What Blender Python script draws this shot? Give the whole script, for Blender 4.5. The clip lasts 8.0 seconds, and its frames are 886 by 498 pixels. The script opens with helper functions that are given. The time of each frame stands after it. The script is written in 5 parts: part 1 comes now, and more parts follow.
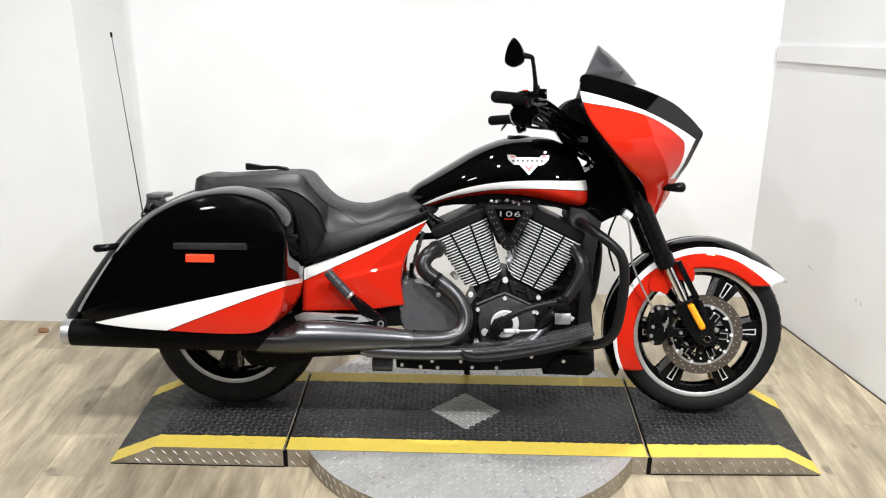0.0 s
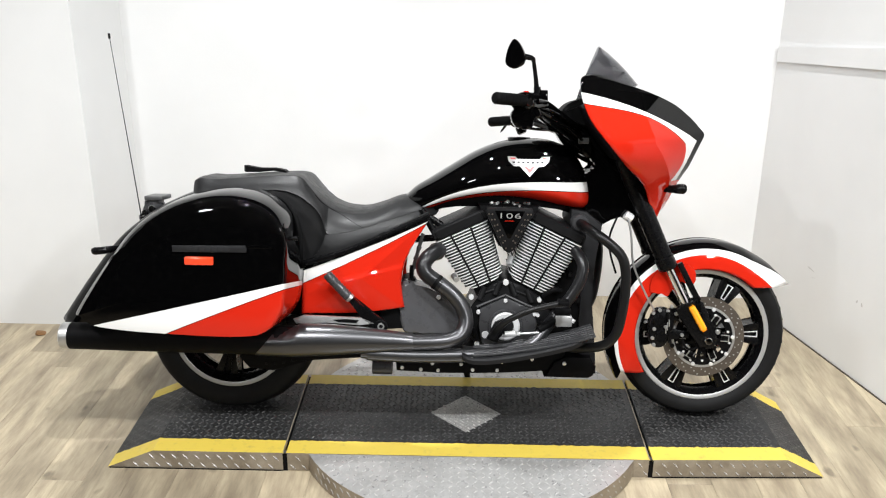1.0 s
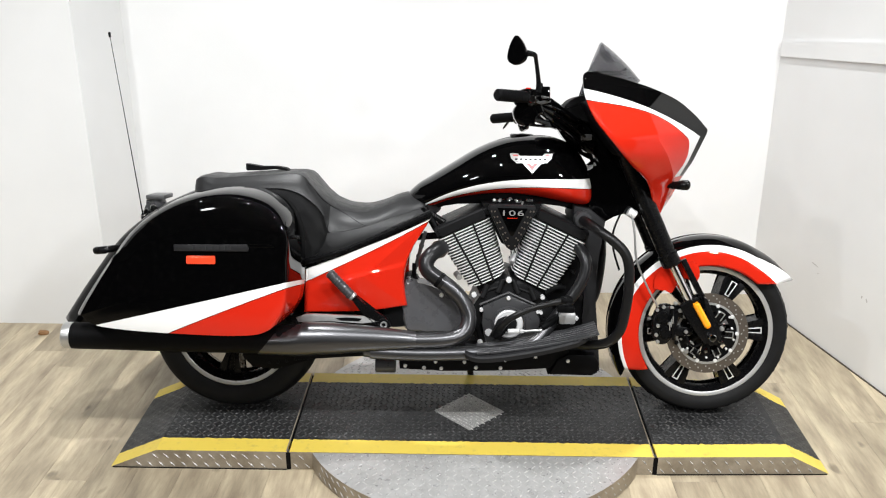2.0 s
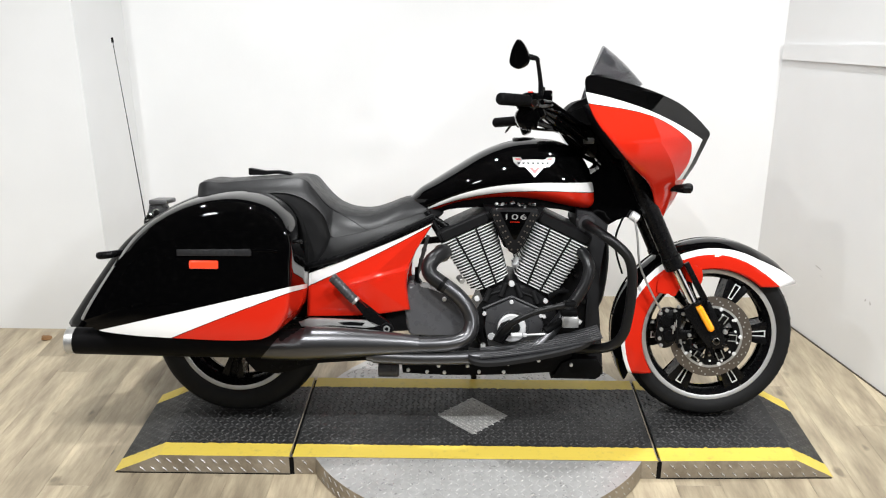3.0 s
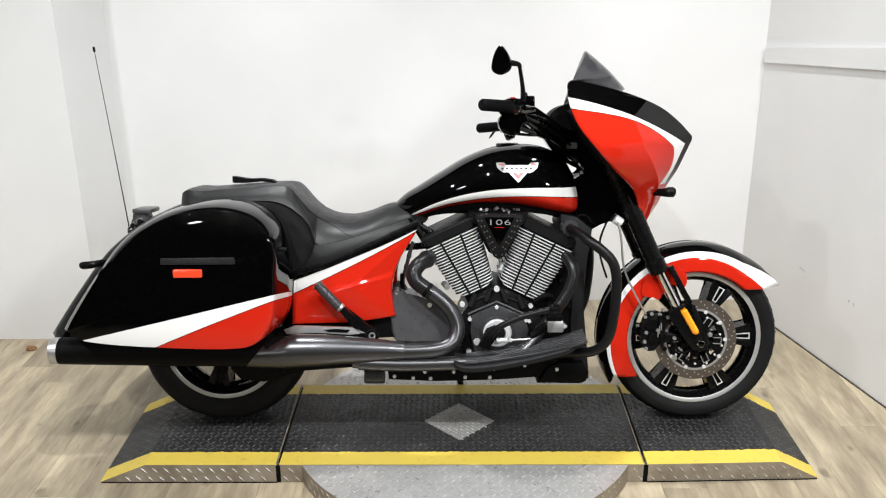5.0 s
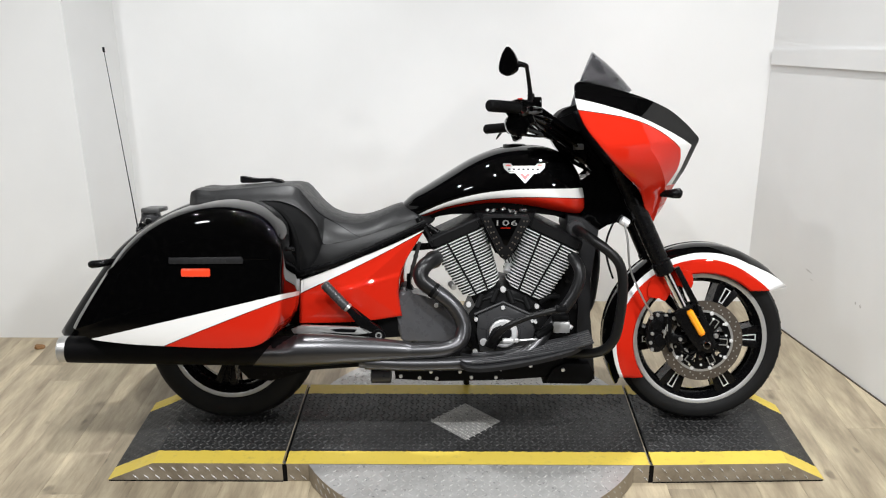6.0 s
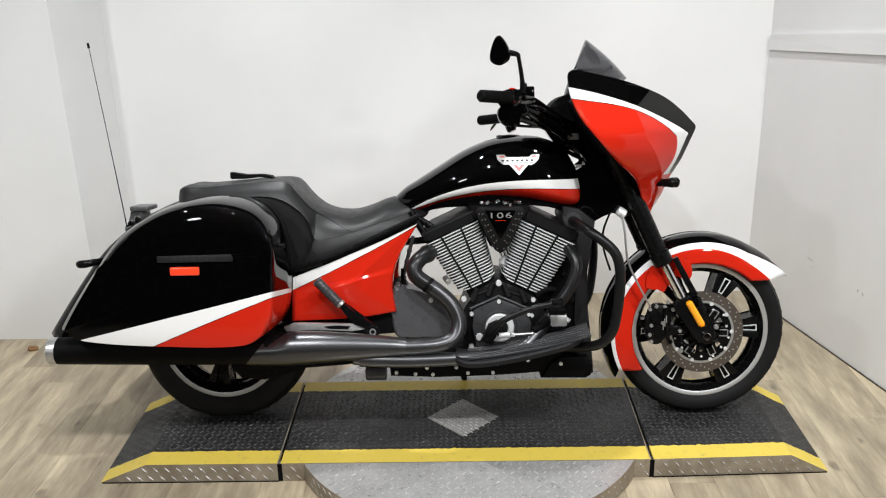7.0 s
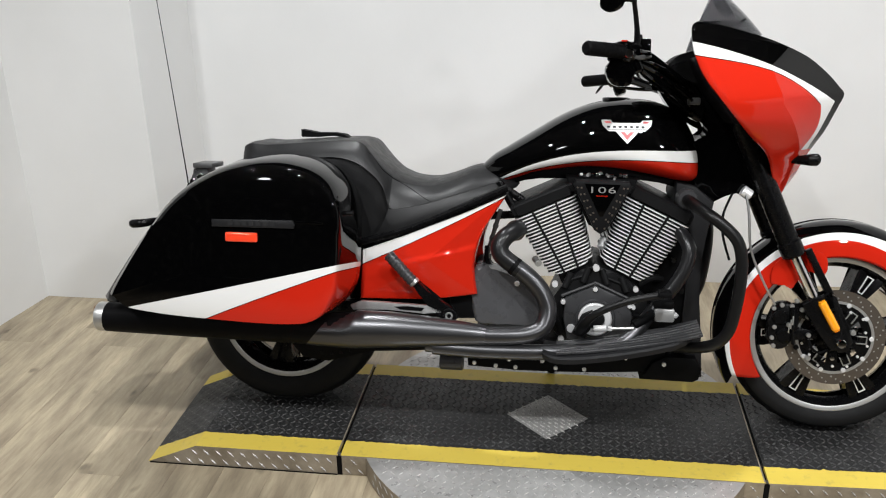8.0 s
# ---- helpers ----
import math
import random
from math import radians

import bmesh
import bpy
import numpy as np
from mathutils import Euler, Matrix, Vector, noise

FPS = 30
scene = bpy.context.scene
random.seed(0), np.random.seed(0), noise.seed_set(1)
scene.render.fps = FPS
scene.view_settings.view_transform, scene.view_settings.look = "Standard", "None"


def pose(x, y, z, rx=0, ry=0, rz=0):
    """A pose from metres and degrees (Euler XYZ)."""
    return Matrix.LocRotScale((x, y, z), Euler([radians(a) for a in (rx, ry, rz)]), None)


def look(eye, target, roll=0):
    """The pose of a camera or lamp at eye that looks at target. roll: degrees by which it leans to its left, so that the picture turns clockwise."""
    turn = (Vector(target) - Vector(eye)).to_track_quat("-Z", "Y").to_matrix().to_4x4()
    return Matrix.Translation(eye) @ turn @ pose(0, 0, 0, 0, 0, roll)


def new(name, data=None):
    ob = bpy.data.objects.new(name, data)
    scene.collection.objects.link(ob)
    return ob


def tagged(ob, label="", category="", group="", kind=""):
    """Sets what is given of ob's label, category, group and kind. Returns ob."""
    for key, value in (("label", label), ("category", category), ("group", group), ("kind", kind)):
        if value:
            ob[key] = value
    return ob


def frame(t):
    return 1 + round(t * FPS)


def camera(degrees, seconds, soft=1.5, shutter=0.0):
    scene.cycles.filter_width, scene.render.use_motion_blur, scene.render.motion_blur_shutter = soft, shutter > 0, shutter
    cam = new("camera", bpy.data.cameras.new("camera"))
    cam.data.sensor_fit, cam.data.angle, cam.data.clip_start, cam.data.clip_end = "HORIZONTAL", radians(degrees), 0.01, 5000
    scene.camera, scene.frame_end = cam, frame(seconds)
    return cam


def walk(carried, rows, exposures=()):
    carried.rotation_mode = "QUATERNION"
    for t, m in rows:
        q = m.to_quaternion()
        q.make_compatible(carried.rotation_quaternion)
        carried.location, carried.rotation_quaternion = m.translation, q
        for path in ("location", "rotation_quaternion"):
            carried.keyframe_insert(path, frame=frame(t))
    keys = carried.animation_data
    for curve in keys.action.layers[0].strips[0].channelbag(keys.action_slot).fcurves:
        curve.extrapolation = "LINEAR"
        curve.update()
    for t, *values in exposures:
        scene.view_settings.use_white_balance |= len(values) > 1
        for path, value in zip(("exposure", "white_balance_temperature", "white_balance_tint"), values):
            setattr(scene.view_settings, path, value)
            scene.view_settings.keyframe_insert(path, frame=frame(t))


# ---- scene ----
cam = camera(52.5, 8.0, soft=1.15)
PATH = [
    (0, (-0.024, -2.847, 1.759), (-0.065, -0.975, 1.058), 0.5),
    (0.5, (-0.03, -2.837, 1.761), (-0.066, -0.965, 1.058), 0.7),
    (1, (-0.036, -2.831, 1.758), (-0.07, -0.957, 1.058), 0.5),
    (1.5, (-0.034, -2.82, 1.758), (-0.07, -0.951, 1.048), 0.3),
    (3, (-0.036, -2.819, 1.757), (-0.082, -0.946, 1.059), -0.1),
    (3.5, (-0.035, -2.818, 1.754), (-0.072, -0.946, 1.05), -0.3),
    (4, (-0.03, -2.821, 1.757), (-0.063, -0.945, 1.064), -0.4),
    (4.5, (-0.019, -2.816, 1.761), (-0.037, -0.939, 1.071), -0.5),
    (6, (-0.022, -2.83, 1.763), (-0.058, -0.952, 1.077), -0.4),
    (6.5, (-0.021, -2.818, 1.758), (-0.044, -0.944, 1.06), -0.6),
    (7, (0.006, -2.781, 1.747), (-0.036, -0.908, 1.047), -1.4),
    (7.2, (0.031, -2.741, 1.745), (-0.036, -0.87, 1.043), -1.3),
    (7.5, (0.101, -2.694, 1.716), (-0.07, -0.815, 1.052), -0.2),
    (7.6, (0.102, -2.653, 1.712), (-0.098, -0.79, 1.01), 0.1),
    (7.8, (0.057, -2.54, 1.696), (-0.173, -0.713, 0.914), -0.6),
    (8, (0.018, -2.436, 1.628), (-0.238, -0.602, 0.873), -1),
]
walk(cam, [(t, look(eye, target, roll)) for t, eye, target, roll in PATH], [(0, -1.50), (1.5, -1.49), (3.0, -1.53), (4.5, -1.63), (6.0, -1.77), (7.0, -1.87), (8.0, -1.98)])

# ---------------------------------------------------------------- world and light
world = bpy.data.worlds.new("showroom_air")
scene.world = world
world.use_nodes = True
world.node_tree.nodes["Background"].inputs[0].default_value = (0.9, 0.95, 1.0, 1)
world.node_tree.nodes["Background"].inputs[1].default_value = 0.05


def downlight(x, y, z, watts, aim, spread, size=0.09):
    lamp = bpy.data.lights.new("ceiling_spot", "AREA")
    lamp.shape, lamp.size, lamp.energy, lamp.spread = "DISK", size, watts, radians(spread)
    lamp.color = (0.975, 0.99, 1.0)
    ob = new("ceiling_spot", lamp)
    ob.matrix_world = look((x, y, z), aim)
    return ob


# a row before the platform, a row behind it, and floods added as fill from the showroom side
for x in (-2.1, -0.7, 0.7, 2.1):
    downlight(x, -1.95, 3.2, 110 if x > -1 else 80, (x * 0.6, -0.6, 0.0), 140)
for x in (-0.8, 0.8):
    downlight(x, 0.45, 3.2, 34, (x, 0.5, 0.0), 72)
for x in (-2.6, 2.6):
    downlight(x, -5.2, 3.1, 95 if x > 0 else 25, (-x * 0.2, -1.4, 0.0), 110, 0.35)

# ---------------------------------------------------------------- materials


class Graph:
    """A small wrapper for node trees."""

    def __init__(self, name):
        self.mat = bpy.data.materials.new(name)
        self.mat.use_nodes = True
        self.tree = self.mat.node_tree
        self.bsdf = self.tree.nodes["Principled BSDF"]
        self.tc = self.xyz = None

    def node(self, kind, operation="", data_type=""):
        n = self.tree.nodes.new(kind)
        if operation:
            n.operation = operation
        if data_type:
            n.data_type = data_type
        return n

    def link(self, a, b):
        if isinstance(a, (int, float)):
            b.default_value = a
        elif isinstance(a, tuple):
            b.default_value = (*a, 1) if len(a) == 3 else a
        else:
            self.tree.links.new(a, b)

    def math(self, op, a, b=0.0, c=0.0):
        n = self.node("ShaderNodeMath", operation=op)
        for value, socket in zip((a, b, c), n.inputs):
            self.link(value, socket)
        return n.outputs[0]

    def coords(self):
        if self.xyz is None:
            self.tc = self.node("ShaderNodeTexCoord").outputs["Object"]
            s = self.node("ShaderNodeSeparateXYZ")
            self.link(self.tc, s.inputs[0])
            self.xyz = s.outputs
        return self.xyz

    def noise(self, scale, detail=3.0, rough=0.55, stretch=None):
        self.coords()
        n = self.node("ShaderNodeTexNoise")
        n.inputs["Scale"].default_value = scale
        n.inputs["Detail"].default_value = detail
        n.inputs["Roughness"].default_value = rough
        source = self.tc
        if stretch:
            m = self.node("ShaderNodeMapping")
            m.inputs["Scale"].default_value = stretch
            self.link(source, m.inputs[0])
            source = m.outputs[0]
        self.link(source, n.inputs["Vector"])
        return n.outputs["Fac"]

    def ramp(self, fac, lo, hi, a=0.0, b=1.0):
        n = self.node("ShaderNodeMapRange")
        for value, socket in zip((fac, lo, hi, a, b), n.inputs):
            self.link(value, socket)
        return n.outputs[0]

    def mix(self, fac, a, b):
        n = self.node("ShaderNodeMix", data_type="RGBA")
        self.link(fac, n.inputs[0])
        self.link(a, n.inputs[6])
        self.link(b, n.inputs[7])
        return n.outputs[2]

    def poly(self, x, coefs):
        out = coefs[-1]
        for c in reversed(coefs[:-1]):
            out = self.math("MULTIPLY_ADD", x, out, c)
        return out

    def bump(self, height, strength=0.2, distance=0.002):
        n = self.node("ShaderNodeBump")
        n.inputs["Strength"].default_value = strength
        n.inputs["Distance"].default_value = distance
        self.link(height, n.inputs["Height"])
        self.link(n.outputs[0], self.bsdf.inputs["Normal"])

    def set(self, **values):
        names = dict(color="Base Color", rough="Roughness", metal="Metallic", coat="Coat Weight", coat_rough="Coat Roughness",
                     coat_ior="Coat IOR", spec="Specular IOR Level", trans="Transmission Weight", ior="IOR")
        for key, value in values.items():
            self.link(value, self.bsdf.inputs[names[key]])
        return self.mat


def plain(name, color, rough, metal=0.0, vary=0.12, scale=14.0, coat=0.0, relief=0.0, fine=220.0, spec=0.5, uneven=0.07):
    g = Graph(name)
    n = g.noise(scale, 4)
    dark = tuple(c * (1 - vary) for c in color)
    light = tuple(min(1.0, c * (1 + vary)) for c in color)
    g.set(color=g.mix(n, dark, light), rough=g.ramp(g.noise(scale * 3, 3), 0.3, 0.7, max(0.02, rough - uneven), rough + uneven), metal=metal, coat=coat, coat_rough=0.04, spec=spec)
    if relief:
        g.bump(g.noise(fine, 2), relief, 0.001)
    return g.mat


BLACK, WHITE, RED = (0.0010, 0.0010, 0.0011), (0.78, 0.78, 0.77), (0.52, 0.018, 0.007)


def paint(name, base, layers=(), shear=0.0):
    """Clear-coated paint; a layer is a colour and its edges: (axis, coefficients, sign)."""
    g = Graph(name)
    x, y, z = g.coords()
    if shear:  # edges that slant across the thing
        z = g.math("ADD", z, g.math("MULTIPLY", g.math("SUBTRACT", 0.44, g.math("ABSOLUTE", y)), shear))
    color = base
    lined = []
    for tint, edges in layers:
        if tint is RED and len(edges[0][1]) > 1:  # a fine black line along the red field
            lined.append((BLACK, [(a, (c[0] + (0.0022 if a == "w" else 0.0), *c[1:]), s) for a, c, s in edges]))
        lined.append((tint, edges))
    for tint, edges in lined:
        mask = 1.0
        for axis, coefs, sign in edges:
            d = g.math("SUBTRACT", z, g.poly(x, coefs)) if axis == "w" else g.math("SUBTRACT", x, g.poly(z, coefs))
            m = g.math("GREATER_THAN", g.math("MULTIPLY", d, sign), 0.0)
            mask = m if isinstance(mask, float) else g.math("MULTIPLY", mask, m)
        color = g.mix(mask, color, tint)
    dust = g.ramp(g.noise(60, 4), 0.5, 0.9, 0.0, 0.004)
    color = g.mix(dust, color, (0.5, 0.48, 0.45))
    g.set(color=color, rough=0.4, spec=0.0, coat=1.0, coat_ior=1.38, coat_rough=g.ramp(g.noise(9, 3), 0.3, 0.8, 0.012, 0.05))
    return g.mat


M_BLACK = paint("gloss_black_paint", BLACK)
M_RED = paint("gloss_red_paint", RED)
M_WHITE = paint("gloss_white_paint", WHITE)
M_BAG = paint("saddlebag_paint", BLACK, [
    (WHITE, [("w", (0.674, 0.2542, 0.01), -1)]),
    (RED, [("w", (0.7045, 0.299, -0.0631), -1)])], 0.16)
M_TANK = paint("tank_paint", BLACK, [
    (WHITE, [("w", (0.8093, 0.2604, -0.7874, 0.7579), -1)]),
    (RED, [("w", (0.786, 0.2058, -0.5845, 0.3924), -1)])])
M_PANEL = paint("side_panel_paint", BLACK, [
    (WHITE, [("w", (0.7655, 0.4825, 0.1097), -1)]),
    (RED, [("w", (0.7703, 0.5588, 0.0898), -1)])])
M_FAIRING = paint("fairing_paint", BLACK, [
    (WHITE, [("w", (1.1448, 0.0936, -0.3717, -0.0612), -1)]),
    (RED, [("w", (1.3338, -1.5557, 3.4893, -2.8621), -1), ("u", (-3.7829, 9.5388, -5.0656), -1)]),
    (BLACK, [("u", (0.3105, 0.448), 1), ("w", (0.838,), 1), ("w", (1.0,), -1)]),
    (RED, [("w", (0.848,), -1)])])
M_RUBBER = plain("tyre_rubber", (0.0070, 0.0070, 0.0073), 0.60, vary=0.35, relief=0.25, spec=0.16)
M_SATIN = plain("satin_black_metal", (0.003, 0.003, 0.0033), 0.27, vary=0.15, spec=0.15, uneven=0.03)
M_MATTE = plain("matt_black_plastic", (0.003, 0.003, 0.0033), 0.55, vary=0.3, relief=0.1, spec=0.07)
M_CASE = plain("textured_black_engine_case", (0.008, 0.008, 0.0084), 0.42, vary=0.25, relief=0.2, fine=500, spec=0.09)
M_PIPE = plain("satin_dark_exhaust_coating", (0.085, 0.085, 0.089), 0.31, metal=0.88, vary=0.05, scale=5, uneven=0.012)
M_TUBE = plain("satin_black_bar_coating", (0.0045, 0.0045, 0.0048), 0.38, vary=0.1, spec=0.28, uneven=0.03)
M_GREY = plain("charcoal_cover_paint", (0.036, 0.036, 0.038), 0.32, vary=0.12, relief=0.03, spec=0.45)
# darker copy of the exhaust coating; dim reflections are put into its colour
M_HEADER = plain("darkened_pipe_coating", (0.018, 0.018, 0.019), 0.30, metal=0.5, vary=0.12, scale=12, spec=0.4, uneven=0.02)
M_COVER = plain("grey_gearbox_paint", (0.070, 0.070, 0.074), 0.30, vary=0.08, spec=0.5)
M_STRIP = plain("satin_badge_strip", (0.012, 0.012, 0.013), 0.34, vary=0.1, spec=0.45, uneven=0.03)
M_CHROME = plain("chrome", (0.82, 0.82, 0.83), 0.1, metal=1.0, vary=0.04)
M_ALU = plain("machined_aluminium", (0.86, 0.86, 0.86), 0.35, metal=0.45, vary=0.06, scale=60)
M_DISC = plain("brake_disc_steel", (0.12, 0.10, 0.082), 0.42, metal=0.7, vary=0.12, scale=40)
M_LEATHER = plain("black_seat_vinyl", (0.0085, 0.0085, 0.009), 0.42, vary=0.25, relief=0.3, fine=420, spec=0.35)
M_RING = plain("disc_carrier_steel", (0.5, 0.5, 0.49), 0.35, metal=0.8, vary=0.15, scale=50)
M_STRIPE = plain("silver_rim_edge", (0.50, 0.50, 0.495), 0.36, metal=0.6, vary=0.03, uneven=0.01)
M_AMBER = plain("amber_reflector", (1.0, 0.36, 0.01), 0.2, vary=0.1, coat=1.0)
M_REDLENS = plain("red_marker_lens", (0.9, 0.06, 0.02), 0.2, vary=0.1, coat=1.0)
M_SCUFF = plain("scuffed_wall_paint", (0.50, 0.485, 0.47), 0.75, vary=0.3, scale=90)
M_COOLER = plain("charcoal_cooler_paint", (0.011, 0.011, 0.012), 0.5, vary=0.15, relief=0.05, spec=0.15)
M_DULL = plain("dull_cast_metal", (0.13, 0.13, 0.13), 0.36, metal=0.7, vary=0.15, scale=40)
M_ENAMEL = plain("faded_red_enamel", (0.62, 0.13, 0.13), 0.25, vary=0.2, scale=60, coat=0.5)
M_INK = plain("dark_lettering", (0.018, 0.018, 0.019), 0.35, vary=0.1)

g = Graph("smoked_windscreen")
mixer, clear, gloss = g.node("ShaderNodeMixShader"), g.node("ShaderNodeBsdfTransparent"), g.node("ShaderNodeBsdfGlossy")
clear.inputs[0].default_value = (0.57, 0.57, 0.585, 1)
gloss.inputs["Roughness"].default_value = 0.05
facing = g.node("ShaderNodeLayerWeight").outputs["Facing"]
g.link(g.math("MULTIPLY_ADD", g.math("POWER", facing, 4.0), 0.5, 0.035), mixer.inputs[0])
g.link(clear.outputs[0], mixer.inputs[1])
g.link(gloss.outputs[0], mixer.inputs[2])
g.link(mixer.outputs[0], g.tree.nodes["Material Output"].inputs[0])
M_SMOKE = g.mat

# wall paint
g = Graph("white_wall_paint")
g.set(color=g.mix(g.ramp(g.noise(1.3, 4), 0.35, 0.7), (0.74, 0.74, 0.735), (0.80, 0.80, 0.795)), rough=0.75)
g.bump(g.noise(90, 3), 0.12, 0.002)
M_WALL = g.mat
# unseen surround: tones set for bounced light and for reflections in the paint
M_DARKROOM = plain("unseen_dark_surround", (0.012, 0.012, 0.013), 0.8, vary=0.2, scale=2)
M_CEILING = plain("unseen_grey_ceiling", (0.20, 0.20, 0.20), 0.85, vary=0.08, scale=2)

# platform: black and yellow coating on tread plate, with a bare square in the middle
def coated(name, dark, worn_dark, gloss):
    g = Graph(name)
    x, y, z = g.coords()
    east = g.math("MULTIPLY", g.math("MAXIMUM", g.math("SUBTRACT", x, 0.62), 0.0), g.math("MULTIPLY_ADD", g.math("GREATER_THAN", y, 0.0), 0.025, 0.030))
    west = g.math("MULTIPLY", g.math("MULTIPLY", g.math("MAXIMUM", g.math("SUBTRACT", -0.61, x), 0.0), 0.045), g.math("GREATER_THAN", y, 0.0))
    ay = g.math("ADD", g.math("ABSOLUTE", y), g.math("ADD", east, west))
    rim = g.ramp(g.noise(55, 5), 0.3, 0.7, -0.004, 0.004)
    yellow = g.math("GREATER_THAN", g.math("ADD", ay, rim), 0.198)
    wear = g.ramp(g.noise(38, 6, 0.7), 0.55, 0.75, 0.0, 0.6)
    patches = g.ramp(g.noise(5, 4, 0.6), 0.35, 0.75)
    fine = g.math("MULTIPLY", g.ramp(g.noise(150, 4, 0.75), 0.48, 0.72), g.math("MULTIPLY_ADD", patches, 0.8, 0.25))
    black = g.mix(fine, dark, worn_dark)
    color = g.mix(yellow, black, g.mix(wear, (0.62, 0.47, 0.075), (0.34, 0.27, 0.085)))
    bare = g.math("LESS_THAN", g.math("ADD", g.math("ABSOLUTE", x), ay), 0.127)
    color = g.mix(bare, color, (0.38, 0.375, 0.36))
    g.set(color=color, metal=g.math("MULTIPLY", bare, 0.55), rough=g.ramp(g.noise(25, 4), 0.3, 0.7, gloss, gloss + 0.18), spec=0.38)
    return g.mat


M_COATED = coated("painted_tread_plate", (0.010, 0.010, 0.0105), (0.105, 0.104, 0.101), 0.38)
# paler copy for the lugs: rubbed tops, with glints put into the colour
M_RUBBED = coated("rubbed_glinting_tread_lugs", (0.030, 0.030, 0.030), (0.21, 0.208, 0.20), 0.28)
g = Graph("bare_aluminium_tread_plate")
scuff = g.ramp(g.noise(28, 6, 0.75), 0.3, 0.75)
g.set(color=g.mix(scuff, (0.36, 0.355, 0.345), (0.52, 0.515, 0.505)), metal=0.45, rough=g.ramp(g.noise(30, 5), 0.3, 0.7, 0.24, 0.42))
g.bump(g.noise(160, 3), 0.08, 0.001)
M_PLATE = g.mat
# upright plate faces: the floor's brown reflection is put into the colour
g = Graph("floor_tinted_plate_edge")
g.set(color=g.mix(g.ramp(g.noise(9, 6, 0.7), 0.35, 0.7), (0.20, 0.165, 0.12), (0.36, 0.315, 0.25)), metal=0.3, rough=0.42)
M_EDGE = g.mat
M_LUG = plain("polished_tread_lug", (0.62, 0.61, 0.59), 0.28, metal=0.6, vary=0.15, scale=60)

# floor planks
g = Graph("wood_laminate")
info = g.node("ShaderNodeObjectInfo").outputs["Random"]
g.coords()
offset = g.node("ShaderNodeVectorMath", operation="ADD")
g.link(g.tc, offset.inputs[0])
shift = g.node("ShaderNodeCombineXYZ")
g.link(g.math("MULTIPLY", info, 40.0), shift.inputs[0])
g.link(g.math("MULTIPLY", info, 17.0), shift.inputs[1])
g.link(shift.outputs[0], offset.inputs[1])
g.tc = offset.outputs[0]
streak = g.noise(3.4, 6, 0.60, (4.2, 0.8, 1))
grain = g.noise(8, 6, 0.65, (9.0, 0.9, 1))
knots = g.ramp(g.noise(7.0, 2, 0.5, (1.6, 1.0, 1)), 0.68, 0.76)
tone = g.mix(g.ramp(streak, 0.30, 0.70), (0.205, 0.165, 0.115), (0.49, 0.415, 0.288))
tone = g.mix(g.ramp(grain, 0.45, 0.75, 0.0, 0.5), tone, (0.19, 0.152, 0.105))
tone = g.mix(g.math("MULTIPLY", knots, 0.55), tone, (0.06, 0.045, 0.03))
each = g.node("ShaderNodeHueSaturation")
g.link(g.ramp(info, 0.0, 1.0, 0.82, 1.14), each.inputs["Value"])
g.link(tone, each.inputs["Color"])
g.set(color=each.outputs[0], rough=g.ramp(grain, 0.3, 0.7, 0.36, 0.52))
g.bump(grain, 0.12, 0.001)
M_WOOD = g.mat
M_GAP = plain("dark_joint", (0.05, 0.038, 0.028), 0.8)
M_LEAF = plain("dry_brown_leaf", (0.22, 0.11, 0.04), 0.7, vary=0.4, scale=80)

# ---------------------------------------------------------------- mesh helpers


def finish(ob, angle=35):
    for p in ob.data.polygons:
        p.use_smooth = True
    ob.data.set_sharp_from_angle(angle=radians(angle))
    return ob


def part(name, bm, material, parent=None, label="", angle=35):
    """Links a bmesh as one mesh object, under a thing or a part."""
    bmesh.ops.recalc_face_normals(bm, faces=bm.faces)
    me = bpy.data.meshes.new(name)
    bm.to_mesh(me)
    bm.free()
    for m in material if isinstance(material, (list, tuple)) else (material,):
        me.materials.append(m)
    ob = new(name, me)
    if parent is not None:
        ob.parent = parent
    finish(ob, angle)
    if label:
        ob["label"] = label
    return ob


def spline(points, n=6, closed=False):
    """Catmull-Rom through points of any size."""
    pts = [Vector(p) for p in points]
    out, count = [], len(pts)
    for i in range(count if closed else count - 1):
        if closed:
            a, b, c, d = (pts[(i + k) % count] for k in (-1, 0, 1, 2))
        else:
            a, b, c, d = pts[max(i - 1, 0)], pts[i], pts[i + 1], pts[min(i + 2, count - 1)]
        for k in range(n):
            t = k / n
            out.append(0.5 * ((2 * b) + (c - a) * t + (2 * a - 5 * b + 4 * c - d) * t * t + (3 * b - a - 3 * c + d) * t ** 3))
    if not closed:
        out.append(pts[-1])
    return out


def loft(rings, closed=True, caps=True, bm=None, mats=None):
    """Quads between rings of equally many points; mats(i, j) gives the material slot."""
    bm = bm or bmesh.new()
    vs = [[bm.verts.new(p) for p in ring] for ring in rings]
    n = len(rings[0])
    for i in range(len(rings) - 1):
        for j in range(n if closed else n - 1):
            k = (j + 1) % n
            f = bm.faces.new((vs[i][j], vs[i][k], vs[i + 1][k], vs[i + 1][j]))
            if mats:
                f.material_index = mats(i, j)
    if caps and closed:
        bm.faces.new(vs[0])
        bm.faces.new(vs[-1])
    return bm


